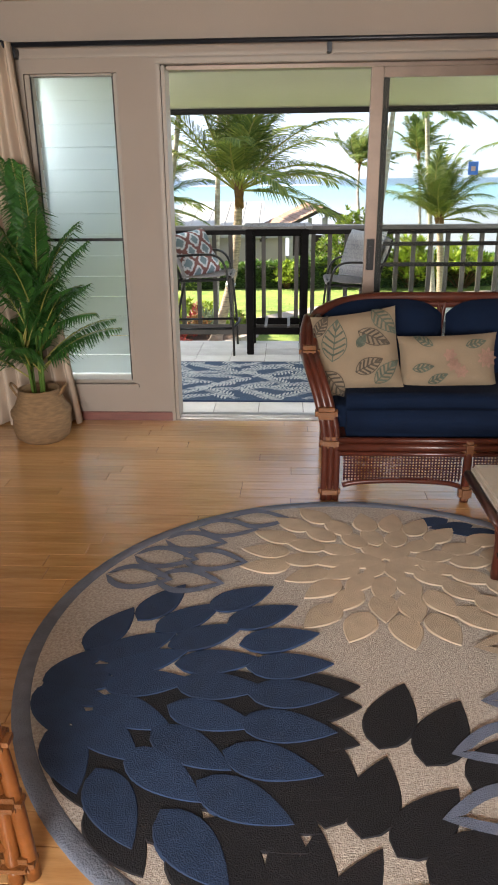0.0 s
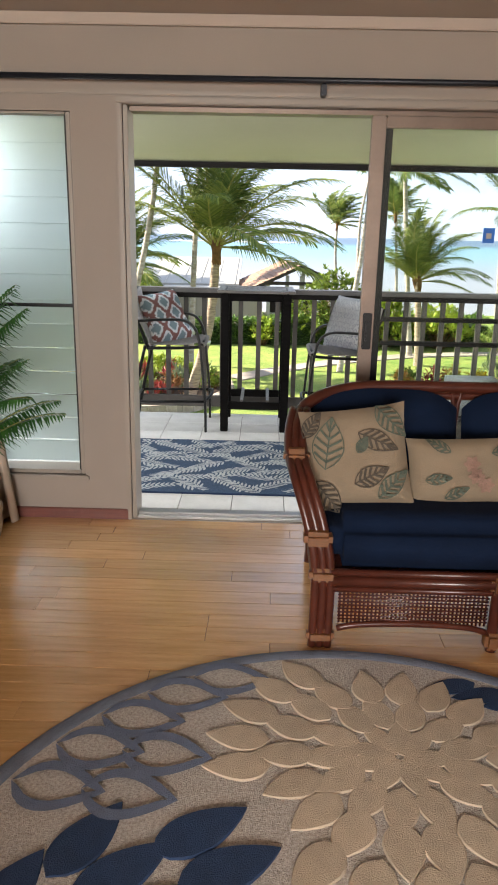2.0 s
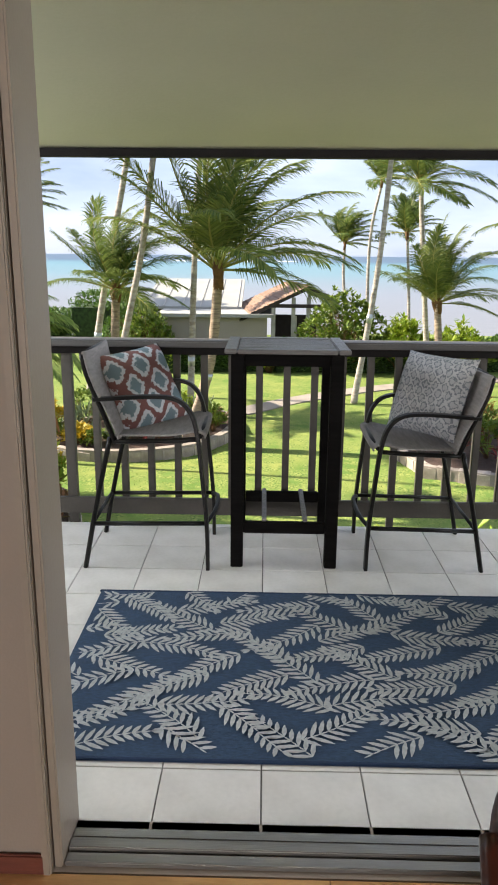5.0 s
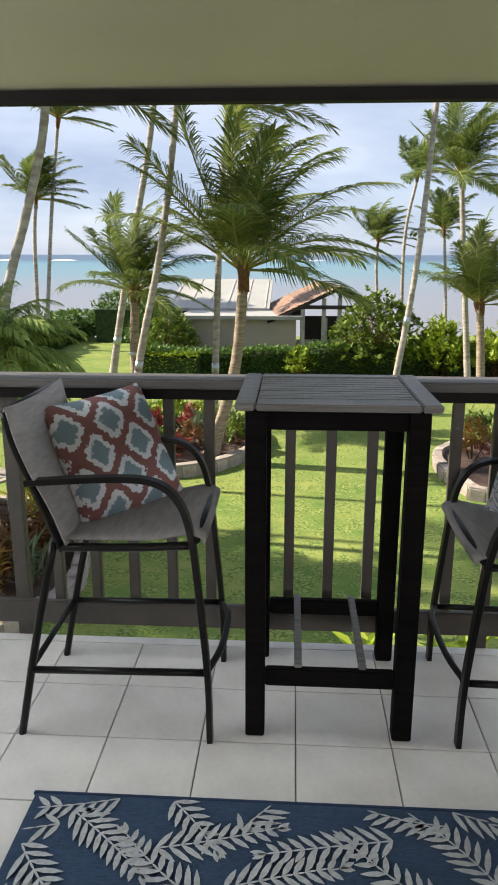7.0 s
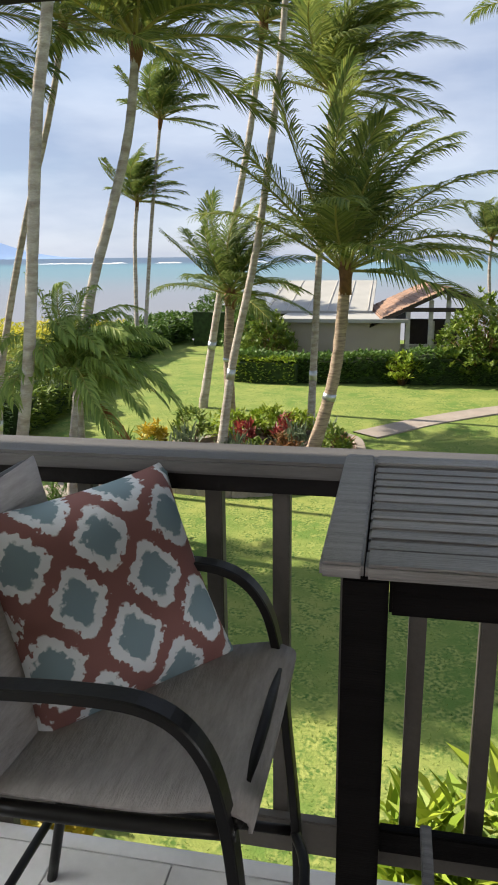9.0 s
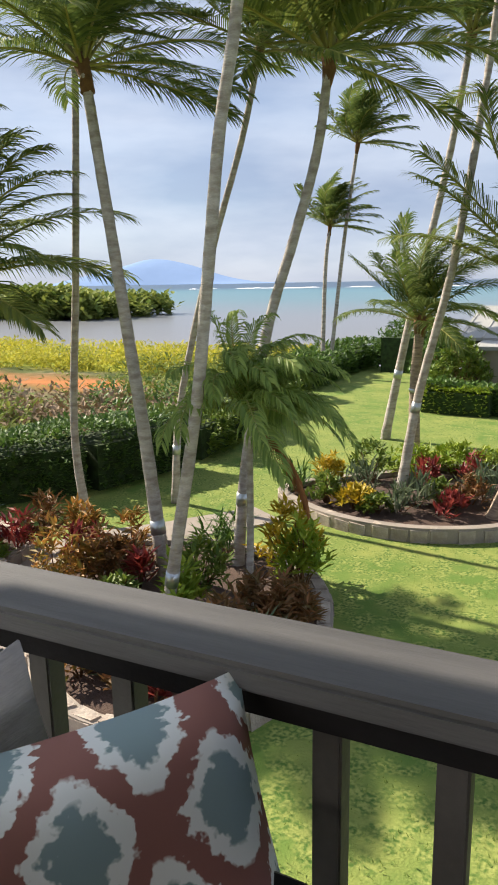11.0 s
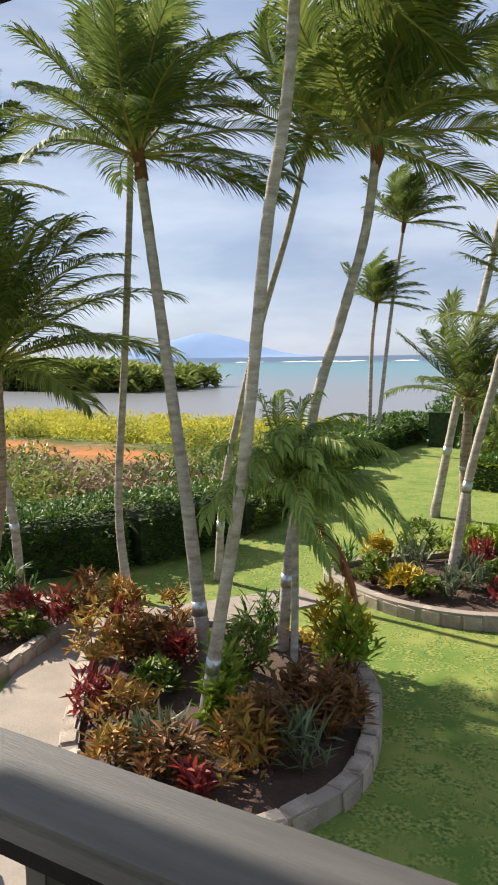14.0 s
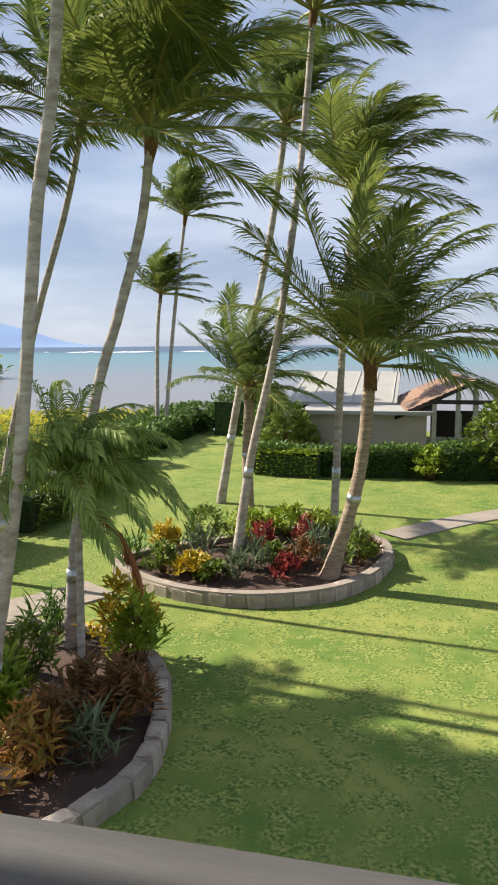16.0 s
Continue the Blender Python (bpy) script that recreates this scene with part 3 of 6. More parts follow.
def bar_chair(name, label):
    """Faces +x; the middle of its feet is the origin."""
    c = thing(name, label, "chair", "bar chairs")
    for sy in (-0.22, 0.22):
        strap("arm_leg", [(0.32, sy, 0), (0.315, sy, 0.25), (0.29, sy, 0.55), (0.27, sy, 0.74), (0.235, sy, 0.86), (0.16, sy, 0.925), (0.02, sy, 0.935), (-0.24, sy, 0.918)], 0.036, 0.02, M_BRONZE, c, 44)
        tube("back_leg", [(-0.32, sy, 0), (-0.25, sy, 0.35), (-0.165, sy, 0.72)], 0.013, M_BRONZE, c, 10)
        tube("back_post", [(-0.14, sy, 0.69), (-0.2, sy, 0.86), (-0.265, sy, 1.03), (-0.29, sy, 1.145)], 0.013, M_BRONZE, c, 12)
        tube("seat_rail", [(-0.15, sy, 0.7), (0.1, sy, 0.706), (0.285, sy, 0.718)], 0.0135, M_BRONZE, c, 8)
        tube("foot_rail", [(-0.275, sy, 0.25), (0.31, sy, 0.26)], 0.012, M_BRONZE, c)
    for x, z, r in ((-0.29, 1.145, 0.011), (0.285, 0.735, 0.012), (-0.15, 0.71, 0.012), (-0.275, 0.25, 0.011)):
        tube("crossbar", [(x, -0.22, z), (x, 0.22, z)], r, M_BRONZE, c)
    tube("foot_bow", [(0.31, -0.22, 0.26), (0.35, -0.1, 0.285), (0.35, 0.1, 0.285), (0.31, 0.22, 0.26)], 0.012, M_BRONZE, c, 14)
    for nm, line in (("seat_sling", [(-0.15, 0.722), (-0.02, 0.722), (0.15, 0.726), (0.25, 0.745), (0.30, 0.735), (0.305, 0.715)]),
                     ("back_sling", [(-0.135, 0.715), (-0.175, 0.83), (-0.23, 0.95), (-0.27, 1.06), (-0.292, 1.157), (-0.303, 1.15)])):
        verts, faces = [], []
        pts2 = smooth_line([(x, 0, z) for x, z in line], 18)
        for p in pts2:
            for j in range(9):
                v = j / 4 - 1
                verts.append((p.x + (0.016 if nm == "back_sling" else 0), v * (0.236 if nm == "back_sling" else 0.222), p.z - 0.012 * (1 - v * v) + (0.006 if nm == "seat_sling" else 0)))
        for i in range(17):
            for j in range(8):
                a = i * 9 + j
                faces.append((a, a + 1, a + 10, a + 9))
        s = obj(nm, verts, faces, M_SLING, c, True)
        md = s.modifiers.new("thickness", "SOLIDIFY")
        md.thickness = 0.006
    return c


chair_a = bar_chair("bar_chair", "tall black metal bar chair with grey sling seat")
CHAIR_SIZE = Matrix.Diagonal((0.94, 1.065, 0.915, 1))
chair_a.matrix_world = pose(-0.741, 6.39, 0) @ CHAIR_SIZE
chair_b = copy_thing(chair_a, pose(0.615, 6.43, 0, 0, 0, 180) @ CHAIR_SIZE)


def ikat(name, ground, rim, core, freq):
    """Diamond lattice with ragged edges, woven into the cloth."""
    m = bpy.data.materials.new(name)
    m.use_nodes = True
    n, l = m.node_tree.nodes, m.node_tree.links
    b = n["Principled BSDF"]
    b.inputs["Roughness"].default_value = 0.9
    tc, sep = n.new("ShaderNodeTexCoord"), n.new("ShaderNodeSeparateXYZ")
    nz = n.new("ShaderNodeTexNoise")
    nz.inputs["Scale"].default_value, nz.inputs["Detail"].default_value = 70, 2
    l.new(tc.outputs["Object"], nz.inputs["Vector"])
    l.new(tc.outputs["Object"], sep.inputs["Vector"])

    def op(kind, a, c=None):
        q = n.new("ShaderNodeMath")
        q.operation = kind
        for i, v in enumerate((a, c)):
            if v is None:
                continue
            if isinstance(v, (int, float)):
                q.inputs[i].default_value = v
            else:
                l.new(v, q.inputs[i])
        return q.outputs[0]
    jag = op("MULTIPLY", op("SUBTRACT", nz.outputs["Fac"], 0.5), 0.045)
    u, v = op("MULTIPLY", op("ADD", sep.outputs["X"], jag), freq), op("MULTIPLY", sep.outputs["Z"], freq * 0.8)
    p = op("ABSOLUTE", op("SUBTRACT", op("FRACT", op("ADD", op("ADD", u, v), 50.0)), 0.5))
    q = op("ABSOLUTE", op("SUBTRACT", op("FRACT", op("ADD", op("SUBTRACT", u, v), 50.0)), 0.5))
    d = op("POWER", op("ADD", op("POWER", p, 5.0), op("POWER", q, 5.0)), 0.2)
    r = n.new("ShaderNodeValToRGB")
    r.color_ramp.interpolation = "LINEAR"
    e = r.color_ramp.elements
    e[0].position, e[0].color = 0.25, (*core, 1)
    e[1].position, e[1].color = 0.285, (*rim, 1)
    for pos, col in ((0.385, rim), (0.41, ground)):
        k = e.new(pos)
        k.color = (*col, 1)
    l.new(d, r.inputs["Fac"])
    l.new(r.outputs["Color"], b.inputs["Base Color"])
    bp = n.new("ShaderNodeBump")
    bp.inputs["Strength"].default_value = 0.15
    l.new(nz.outputs["Fac"], bp.inputs["Height"])
    l.new(bp.outputs["Normal"], b.inputs["Normal"])
    return m


M_IKAT = ikat("maroon ikat cloth", (0.2, 0.088, 0.082), (0.6, 0.63, 0.68), (0.17, 0.24, 0.285), 6.4)
M_SPECK = ikat("grey speckled cloth", (0.52, 0.53, 0.56), (0.2, 0.22, 0.26), (0.45, 0.46, 0.5), 17.0)
pil = cushion("throw_pillow", 0.43, 0.43, 0.15, M_IKAT)


def lean(c, x_axis, z_axis):
    """Pose of a pillow whose width runs along x_axis and height along z_axis."""
    xa, za = Vector(x_axis).normalized(), Vector(z_axis)
    ya = za.cross(xa).normalized()
    za = xa.cross(ya)
    return Matrix.Translation(c) @ Matrix((xa, ya, za)).transposed().to_4x4()


pil.matrix_world = lean((-0.805, 6.515, 0.833), (0.26, 0.283, 0.035), (-0.127, 0.136, 0.34))
tagged(pil, "square throw pillow with maroon and blue diamonds", "pillow")
pil2 = cushion("throw_pillow", 0.44, 0.42, 0.14, M_SPECK)
pil2.matrix_world = lean((0.66, 6.47, 0.825), (0.26, -0.34, 0.0), (0.13, 0.06, 0.36))
tagged(pil2, "square throw pillow with a grey speckled pattern", "pillow")

# ---- low wicker lounge chair by the railing ----
M_WICKER = mat("grey wicker", (0.16, 0.15, 0.15), 0.7, var=0.3, scale=30, fine=120, bump=0.4)
M_PALECLOTH = mat("pale grey outdoor cloth", (0.6, 0.61, 0.63), 0.9, var=0.1, scale=10, fine=200, bump=0.15)
lounge = thing("lounge_chair", "low grey wicker lounge chair with a pale seat cushion", "chair", at=(1.2, 5.3, 0))
for x in (0.03, 0.57):
    for y in (0.04, 0.56):
        box("leg", x - 0.025, x + 0.025, y - 0.025, y + 0.025, 0, 0.14, M_WICKER, lounge)
box("seat_frame", 0, 0.6, 0, 0.6, 0.141, 0.36, M_WICKER, lounge, bevel=0.02)
box("backrest", 0.47, 0.59, 0.0, 0.6, 0.361, 0.715, M_WICKER, lounge, bevel=0.025)
for k in range(9):
    for sg in (-1, 1):
        y0 = 0.06 + 0.06 * k
        y1 = y0 + sg * 0.09
        if 0.02 < y1 < 0.58:
            tube("lattice_strip", [(-0.004 - 0.003 * (sg + 1), y0, 0.16), (-0.004 - 0.003 * (sg + 1), y1, 0.34)], 0.005, M_PALECLOTH, lounge, sides=5)
bm = add_box(bmesh.new(), 0.01, 0.465, 0.02, 0.58, 0.361, 0.55, 0.06)
part("seat_cushion", bm, M_PALECLOTH, lounge, "pale grey cloth cushion", True)

# ---- rattan sofa ----
sofa = thing("rattan_sofa", "dark red rattan loveseat with navy cushions", "sofa", at=(0.19, 3.16, 0))
SW, SD = 1.26, 0.70
for side in (0, 1):
    sx = 0.03 if side == 0 else SW - 0.03
    o = -1 if side == 0 else 1
    for k in (0, 1, 2):
        dx = o * (-0.028 + 0.028 * k)
        tube("arm_cane", [(sx + dx, 0.0, 0.0), (sx + dx, 0.005, 0.3), (sx + dx + o * 0.03, 0.03, 0.46), (sx + dx + o * 0.075, 0.1, 0.6), (sx + dx + o * 0.1, 0.24, 0.665), (sx + dx + o * 0.1, 0.36, 0.735),
                          (sx + dx + o * 0.08, 0.48, 0.79)], 0.017, M_RATTAN, sofa, 34)
    for z in (0.045, 0.29, 0.43):
        bm = bmesh.new()
        add_box(bm, sx - 0.052 + (o * 0.024 if z > 0.4 else 0), sx + 0.052 + (o * 0.024 if z > 0.4 else 0), -0.026, 0.03 + (0.02 if z > 0.4 else 0), z - 0.028, z + 0.028, 0.016)
        part("binding", bm, M_BIND, sofa, "honey cane binding")
    bm = bmesh.new()
    add_box(bm, sx + o * 0.1 - 0.05, sx + o * 0.1 + 0.05, 0.205, 0.275, 0.635, 0.695, 0.02)
    part("binding", bm, M_BIND, sofa, "honey cane binding")
    tube("back_leg", [(sx, SD - 0.08, 0.4), (sx, SD - 0.02, 0.12), (sx + o * 0.0, SD + 0.03, 0.0)], 0.02, M_RATTAN, sofa, 10)
    tube("side_rail", [(sx, 0.02, 0.1), (sx, SD - 0.02, 0.1)], 0.014, M_RATTAN, sofa)
    tube("side_rail", [(sx, 0.02, 0.3), (sx, SD - 0.05, 0.3)], 0.016, M_RATTAN, sofa)
    for i in range(13):
        for sg in (-1, 1):
            y0 = 0.06 + i * 0.054
            y1 = y0 + sg * 0.12
            if 0.03 < y1 < SD - 0.06:
                tube("lattice_cane", [(sx + sg * 0.004, y0, 0.112), (sx + sg * 0.004, y1, 0.288)], 0.0045, M_RATTAN, sofa, sides=5)
for z, r, y in ((0.27, 0.02, -0.005), (0.303, 0.014, -0.005), (0.235, 0.012, 0.0)):
    tube("front_rail", [(0.06, y, z), (SW - 0.06, y, z)], r, M_RATTAN, sofa)
for x0, x1 in ((0.09, 0.64), (0.69, SW - 0.09)):
    tube("lower_rail", [(x0, 0.0, 0.075), (x0 + 0.08, 0.0, 0.092), ((x0 + x1) / 2, 0, 0.1), (x1 - 0.08, 0.0, 0.092), (x1, 0.0, 0.075)], 0.012, M_RATTAN, sofa, 16)
    n_s = int((x1 - x0) / 0.0145)
    for i in range(n_s):
        x = x0 + (x1 - x0) * (i + 0.5) / n_s
        tube("woven_cane", [(x, 0.004, 0.098), (x, 0.004, 0.226)], 0.0045, M_RATTAN, sofa, sides=5)
    for k in range(8):
        z = 0.115 + k * 0.014
        tube("woven_cane", [(x0, -0.001, z), (x1, -0.001, z)], 0.0035, M_RATTAN, sofa, sides=5)
for x in (0.665,):
    tube("front_leg", [(x, -0.005, 0.29), (x, 0.0, 0.1), (x, -0.002, 0.0)], 0.02, M_RATTAN, sofa, 8)
    for z in (0.27, 0.045):
        bm = bmesh.new()
        add_box(bm, x - 0.03, x + 0.03, -0.034, 0.028, z - 0.035, z + 0.035, 0.014)
        part("binding", bm, M_BIND, sofa, "honey cane binding")
tube("back_rail", [(-0.05, SD - 0.38, 0.62), (-0.06, SD - 0.24, 0.74), (0.01, SD - 0.12, 0.81), (0.22, SD - 0.05, 0.855), (SW / 2, SD - 0.04, 0.86), (SW - 0.22, SD - 0.05, 0.855), (SW - 0.01, SD - 0.12, 0.81), (SW + 0.06, SD - 0.24, 0.74), (SW + 0.05, SD - 0.38, 0.62)], 0.026, M_RATTAN, sofa, 60)
tube("back_rail", [(0.05, SD - 0.08, 0.5), (0.1, SD - 0.03, 0.77), (0.36, SD - 0.02, 0.815), (SW / 2, SD - 0.02, 0.82), (SW - 0.36, SD - 0.02, 0.815), (SW - 0.1, SD - 0.03, 0.77), (SW - 0.05, SD - 0.08, 0.5)], 0.02, M_RATTAN, sofa, 50)
for sg in (-1, 1):
    tube("back_cane", [(SW / 2 + sg * 0.05, SD - 0.03, 0.87), (SW / 2 + sg * 0.012, SD - 0.03, 0.8), (SW / 2, SD - 0.03, 0.6)], 0.011, M_RATTAN, sofa, 10)


def pad(name, x0, x1, y0, y1, z0, z1, r, parent, m=None, puff=0.02):
    """A thick upholstered pad with soft edges."""
    bm = bmesh.new()
    add_box(bm, x0, x1, y0, y1, z0, z1, 0)
    bmesh.ops.bevel(bm, geom=list(bm.edges), offset=r, segments=4, affect="EDGES")
    bmesh.ops.subdivide_edges(bm, edges=[e for e in bm.edges if e.calc_length() > 0.12], cuts=5, use_grid_fill=True)
    c = Vector(((x0 + x1) / 2, (y0 + y1) / 2, (z0 + z1) / 2))
    for v in bm.verts:
        u = Vector(((v.co.x - c.x) / (x1 - x0) * 2, (v.co.y - c.y) / (y1 - y0) * 2, (v.co.z - c.z) / (z1 - z0) * 2))
        v.co += u * puff * max(0.0, 1 - min(abs(u.x), 1) ** 3) * max(0.0, 1 - min(abs(u.z), 1) ** 4)
        v.co += Vector((0, 0, 0.006 * noise.noise(v.co * 5)))
    if m:
        bmesh.ops.transform(bm, matrix=m, verts=bm.verts)
    return part(name, bm, M_NAVY, parent, "navy cloth cushion", True)


box("seat_deck", 0.06, SW - 0.06, 0.03, 0.55, 0.285, 0.303, M_RATTAN, sofa)
pad("seat_cushion", 0.05, SW - 0.05, -0.01, 0.55, 0.3, 0.5, 0.055, sofa)


def back_pad(name, x0, x1, parent):
    """Back cushion with a round upper outline."""
    verts, faces, n, k = [], [], 24, 10
    w = x1 - x0
    for side in (0, 1):
        for i in range(n + 1):
            u = i / n
            top = 0.855 - 0.075 * abs(2 * u - 1) ** 4.5
            for j in range(k + 1):
                v = j / k
                z = 0.47 + (top - 0.47) * v
                e = max(0.0, (1 - abs(2 * u - 1) ** 6) * (1 - abs(2 * v - 1) ** 6)) ** 0.5
                th = 0.075 * e
                yc = 0.52 + 0.13 * (z - 0.47) / 0.46
                verts.append((x0 + w * u, yc + (th if side else -th), z))
    m2 = (n + 1) * (k + 1)
    for s in (0, 1):
        for i in range(n):
            for j in range(k):
                a = s * m2 + i * (k + 1) + j
                q = (a, a + 1, a + k + 2, a + k + 1)
                faces.append(q if not s else q[::-1])
    return obj(name, verts, faces, M_NAVY, parent, True, "navy cloth back cushion")


back_pad("back_cushion", -0.03, SW / 2 - 0.01, sofa)
back_pad("back_cushion", SW / 2 + 0.01, SW + 0.03, sofa)

M_LINEN = mat("cream printed linen", (0.25, 0.19, 0.125), 0.9, var=0.12, scale=8, fine=240, bump=0.2)
M_LEAFPRINT = mat("grey green leaf print", (0.095, 0.115, 0.085), 0.9, var=0.3, scale=30, fine=200)
M_LEAFPRINT2 = mat("grey brown leaf print", (0.085, 0.068, 0.05), 0.9, var=0.3, scale=30, fine=200)
M_FLOWERPRINT = mat("faded rose flower print", (0.33, 0.2, 0.15), 0.9, var=0.3, scale=30, fine=200)


def on_pillow(w, h, d, u, v, off=0.0035):
    t = max(0.0, (1 - u ** 4) * (1 - v ** 4)) ** 0.5
    return Vector((u * w / 2, -(t * d / 2) - off - 0.012 * t, v * h / 2))


def print_leaf(parent, w, h, d, cu, cv, ang, ln, wd, material, ribs=7):
    """A printed leaf: midrib, rim and slanted veins, lying on the front of a pillow."""
    verts, faces = [], []
    c, s = math.cos(ang), math.sin(ang)

    def put(a, b):
        x, y = c * a - s * b, s * a + c * b
        u, v = cu + x * 2 / w, cv + y * 2 / h
        return on_pillow(w, h, d, max(-0.97, min(0.97, u)), max(-0.97, min(0.97, v)))

    def strip(line, th):
        k = len(verts)
        for i, (a, b) in enumerate(line):
            a2, b2 = line[min(i + 1, len(line) - 1)]
            a1, b1 = line[max(i - 1, 0)]
            q = math.hypot(a2 - a1, b2 - b1) or 1
            nx, ny = -(b2 - b1) / q * th, (a2 - a1) / q * th
            verts.append(put(a + nx, b + ny))
            verts.append(put(a - nx, b - ny))
        for i in range(len(line) - 1):
            faces.append((k + 2 * i, k + 2 * i + 1, k + 2 * i + 3, k + 2 * i + 2))
    shape = lambda u: wd / 2 * math.sin(math.pi * u ** 0.8)
    strip([(ln * i / 8, 0) for i in range(9)], 0.0025)
    for sg in (-1, 1):
        strip([(ln * i / 10, sg * shape(i / 10)) for i in range(11)], 0.002)
        for i in range(1, ribs):
            u = i / ribs
            u2 = min(0.97, u + 0.16)
            strip([(ln * u, 0), (ln * (u + u2) / 2, sg * shape(u2) * 0.5), (ln * u2, sg * shape(u2) * 0.9)], 0.0042)
    return obj("printed_leaf", verts, faces, material, parent)


sp = cushion("throw_pillow", 0.41, 0.4, 0.14, M_LINEN)
sp.matrix_world = pose(0.35, 3.44, 0.65, -16, -9, -6)
tagged(sp, "square cream throw pillow printed with grey leaves", "pillow")
for cu, cv, ang, ln, wd, m_ in ((-0.55, -0.15, 1.35, 0.2, 0.12, M_LEAFPRINT), (0.1, 0.45, -0.5, 0.16, 0.075, M_LEAFPRINT2), (-0.9, 0.45, 0.9, 0.12, 0.06, M_LEAFPRINT2), (-0.05, -0.45, 0.35, 0.14, 0.075, M_LEAFPRINT2),
                                (-0.75, -0.35, -1.0, 0.16, 0.09, M_LEAFPRINT2), (0.05, 0.1, 0.9, 0.07, 0.04, M_LEAFPRINT), (0.45, 0.9, -0.9, 0.16, 0.08, M_LEAFPRINT), (0.35, -0.75, 0.7, 0.15, 0.07, M_LEAFPRINT)):
    print_leaf(sp, 0.42, 0.42, 0.14, cu, cv, ang, ln, wd, m_)
lp = cushion("lumbar_pillow", 0.48, 0.27, 0.13, M_LINEN)
lp.matrix_world = pose(0.79, 3.46, 0.6, -14, -2, 2)
tagged(lp, "oblong cream pillow printed with faded flowers", "pillow")
for cu, cv in ((0.05, -0.1), (-0.02, 0.25), (0.72, 0.1), (0.2, -0.35)):
    for k in range(9 if cu > 0.5 else 6):
        print_leaf(lp, 0.48, 0.27, 0.13, cu, cv, k * 2 * math.pi / (9 if cu > 0.5 else 6), 0.05 if cu > 0.5 else 0.032, 0.02, M_FLOWERPRINT, 3)
for cu, cv, ang in ((-0.75, -0.2, 0.1), (-0.35, 0.6, 2.6), (0.3, 0.55, 0.2), (-0.45, -0.7, 0.4)):
    print_leaf(lp, 0.48, 0.27, 0.13, cu, cv, ang, 0.1, 0.04, M_LEAFPRINT, 5)

# ---- coffee table ----
ct = thing("coffee_table", "low rattan coffee table with a pale stone top", "table", at=(0.69, 1.71, 0))
box("top", 0.0, 1.1, 0.0, 0.78, 0.42, 0.455, M_COFFEE, ct, bevel=0.012)
tube("top_rim", [(-0.006, -0.006, 0.41), (1.106, -0.006, 0.41)], 0.017, M_RATTAN, ct)
tube("top_rim", [(-0.006, -0.006, 0.41), (-0.006, 0.786, 0.41)], 0.017, M_RATTAN, ct)
for x in (0.12, 0.98):
    for y in (0.06, 0.72):
        tube("leg", [(x - 0.05, y, 0.41), (x, y, 0.2), (x + (0.0), y, 0.013)], 0.022, M_RATTAN, ct, 8)
for y in (0.06, 0.72):
    tube("stretcher", [(0.12, y, 0.14), (0.98, y, 0.14)], 0.014, M_RATTAN, ct)
for x in (0.12, 0.98):
    tube("stretcher", [(x, 0.06, 0.12), (x, 0.72, 0.12)], 0.014, M_RATTAN, ct)

# ---- honey rattan armchair by the rug ----
ac = thing("rattan_armchair", "honey coloured bamboo armchair beside the round rug", "chair", at=(-0.615, 1.045, 0))
for k, dx in enumerate((0.0, 0.032)):
    tube("front_leg", [(0.075 - dx, 0.09 - 0.02 * k, 0), (0.06 - dx, 0.09, 0.2), (0.035 - dx, 0.085, 0.42), (-0.02 - dx, 0.07, 0.56), (-0.16 - dx, 0.06, 0.6)], 0.017, M_HONEY, ac, 24)
for z in (0.05, 0.22, 0.38):
    bm = bmesh.new()
    add_box(bm, -0.0, 0.085, 0.055, 0.115, z - 0.02, z + 0.02, 0.014, pose(0.005 - 0.05 * z, 0, 0))
    part("binding", bm, M_BIND, ac, "cane binding")
tube("side_rail", [(0.03, 0.08, 0.3), (-0.6, 0.0, 0.3)], 0.018, M_HONEY, ac)
tube("side_rail", [(0.04, 0.08, 0.1), (-0.6, 0.0, 0.1)], 0.014, M_HONEY, ac)
tube("side_rail", [(0.03, 0.08, 0.3), (0.0, -0.6, 0.3)], 0.018, M_HONEY, ac)
tube("front_leg", [(0.03, -0.6, 0), (0.0, -0.6, 0.5)], 0.018, M_HONEY, ac)
tube("back_leg", [(-0.6, 0.0, 0), (-0.62, 0.0, 0.75)], 0.018, M_HONEY, ac)
tube("back_leg", [(-0.6, -0.6, 0), (-0.62, -0.6, 0.75)], 0.018, M_HONEY, ac)
pad("seat_cushion", -0.6, 0.02, -0.58, 0.04, 0.32, 0.44, 0.04, ac)
for i in range(9):
    tube("woven_cane", [(0.02 - 0.001 * i, 0.08, 0.12 + i * 0.02), (-0.58, 0.005, 0.12 + i * 0.02)], 0.005, M_HONEY, ac, sides=5)

# ---- round rug with raised petals ----
RC, RR = Vector((0.28, 2.0)), 1.115
rug = thing("round_rug", "round rug with raised blue, black and beige petals", "rug", at=(RC.x, RC.y, 0))
bm = bmesh.new()
bmesh.ops.create_cone(bm, cap_ends=True, segments=128, radius1=RR - 0.045, radius2=RR - 0.045, depth=0.008, matrix=Matrix.Translation((0, 0, 0.004)))
part("ground_weave", bm, M_RUGBASE, rug)
verts, faces = [], []
for i in range(129):
    a = 2 * math.pi * i / 128
    for r, z in ((RR, 0.0), (RR, 0.008), (RR - 0.01, 0.013), (RR - 0.045, 0.013), (RR - 0.053, 0.008)):
        verts.append((r * math.cos(a), r * math.sin(a), z))
for i in range(128):
    for k in range(4):
        a = i * 5 + k
        faces.append((a, a + 5, a + 6, a + 1))
obj("border", verts, faces, M_RUGEDGE, rug, True)
petal_meshes = {}


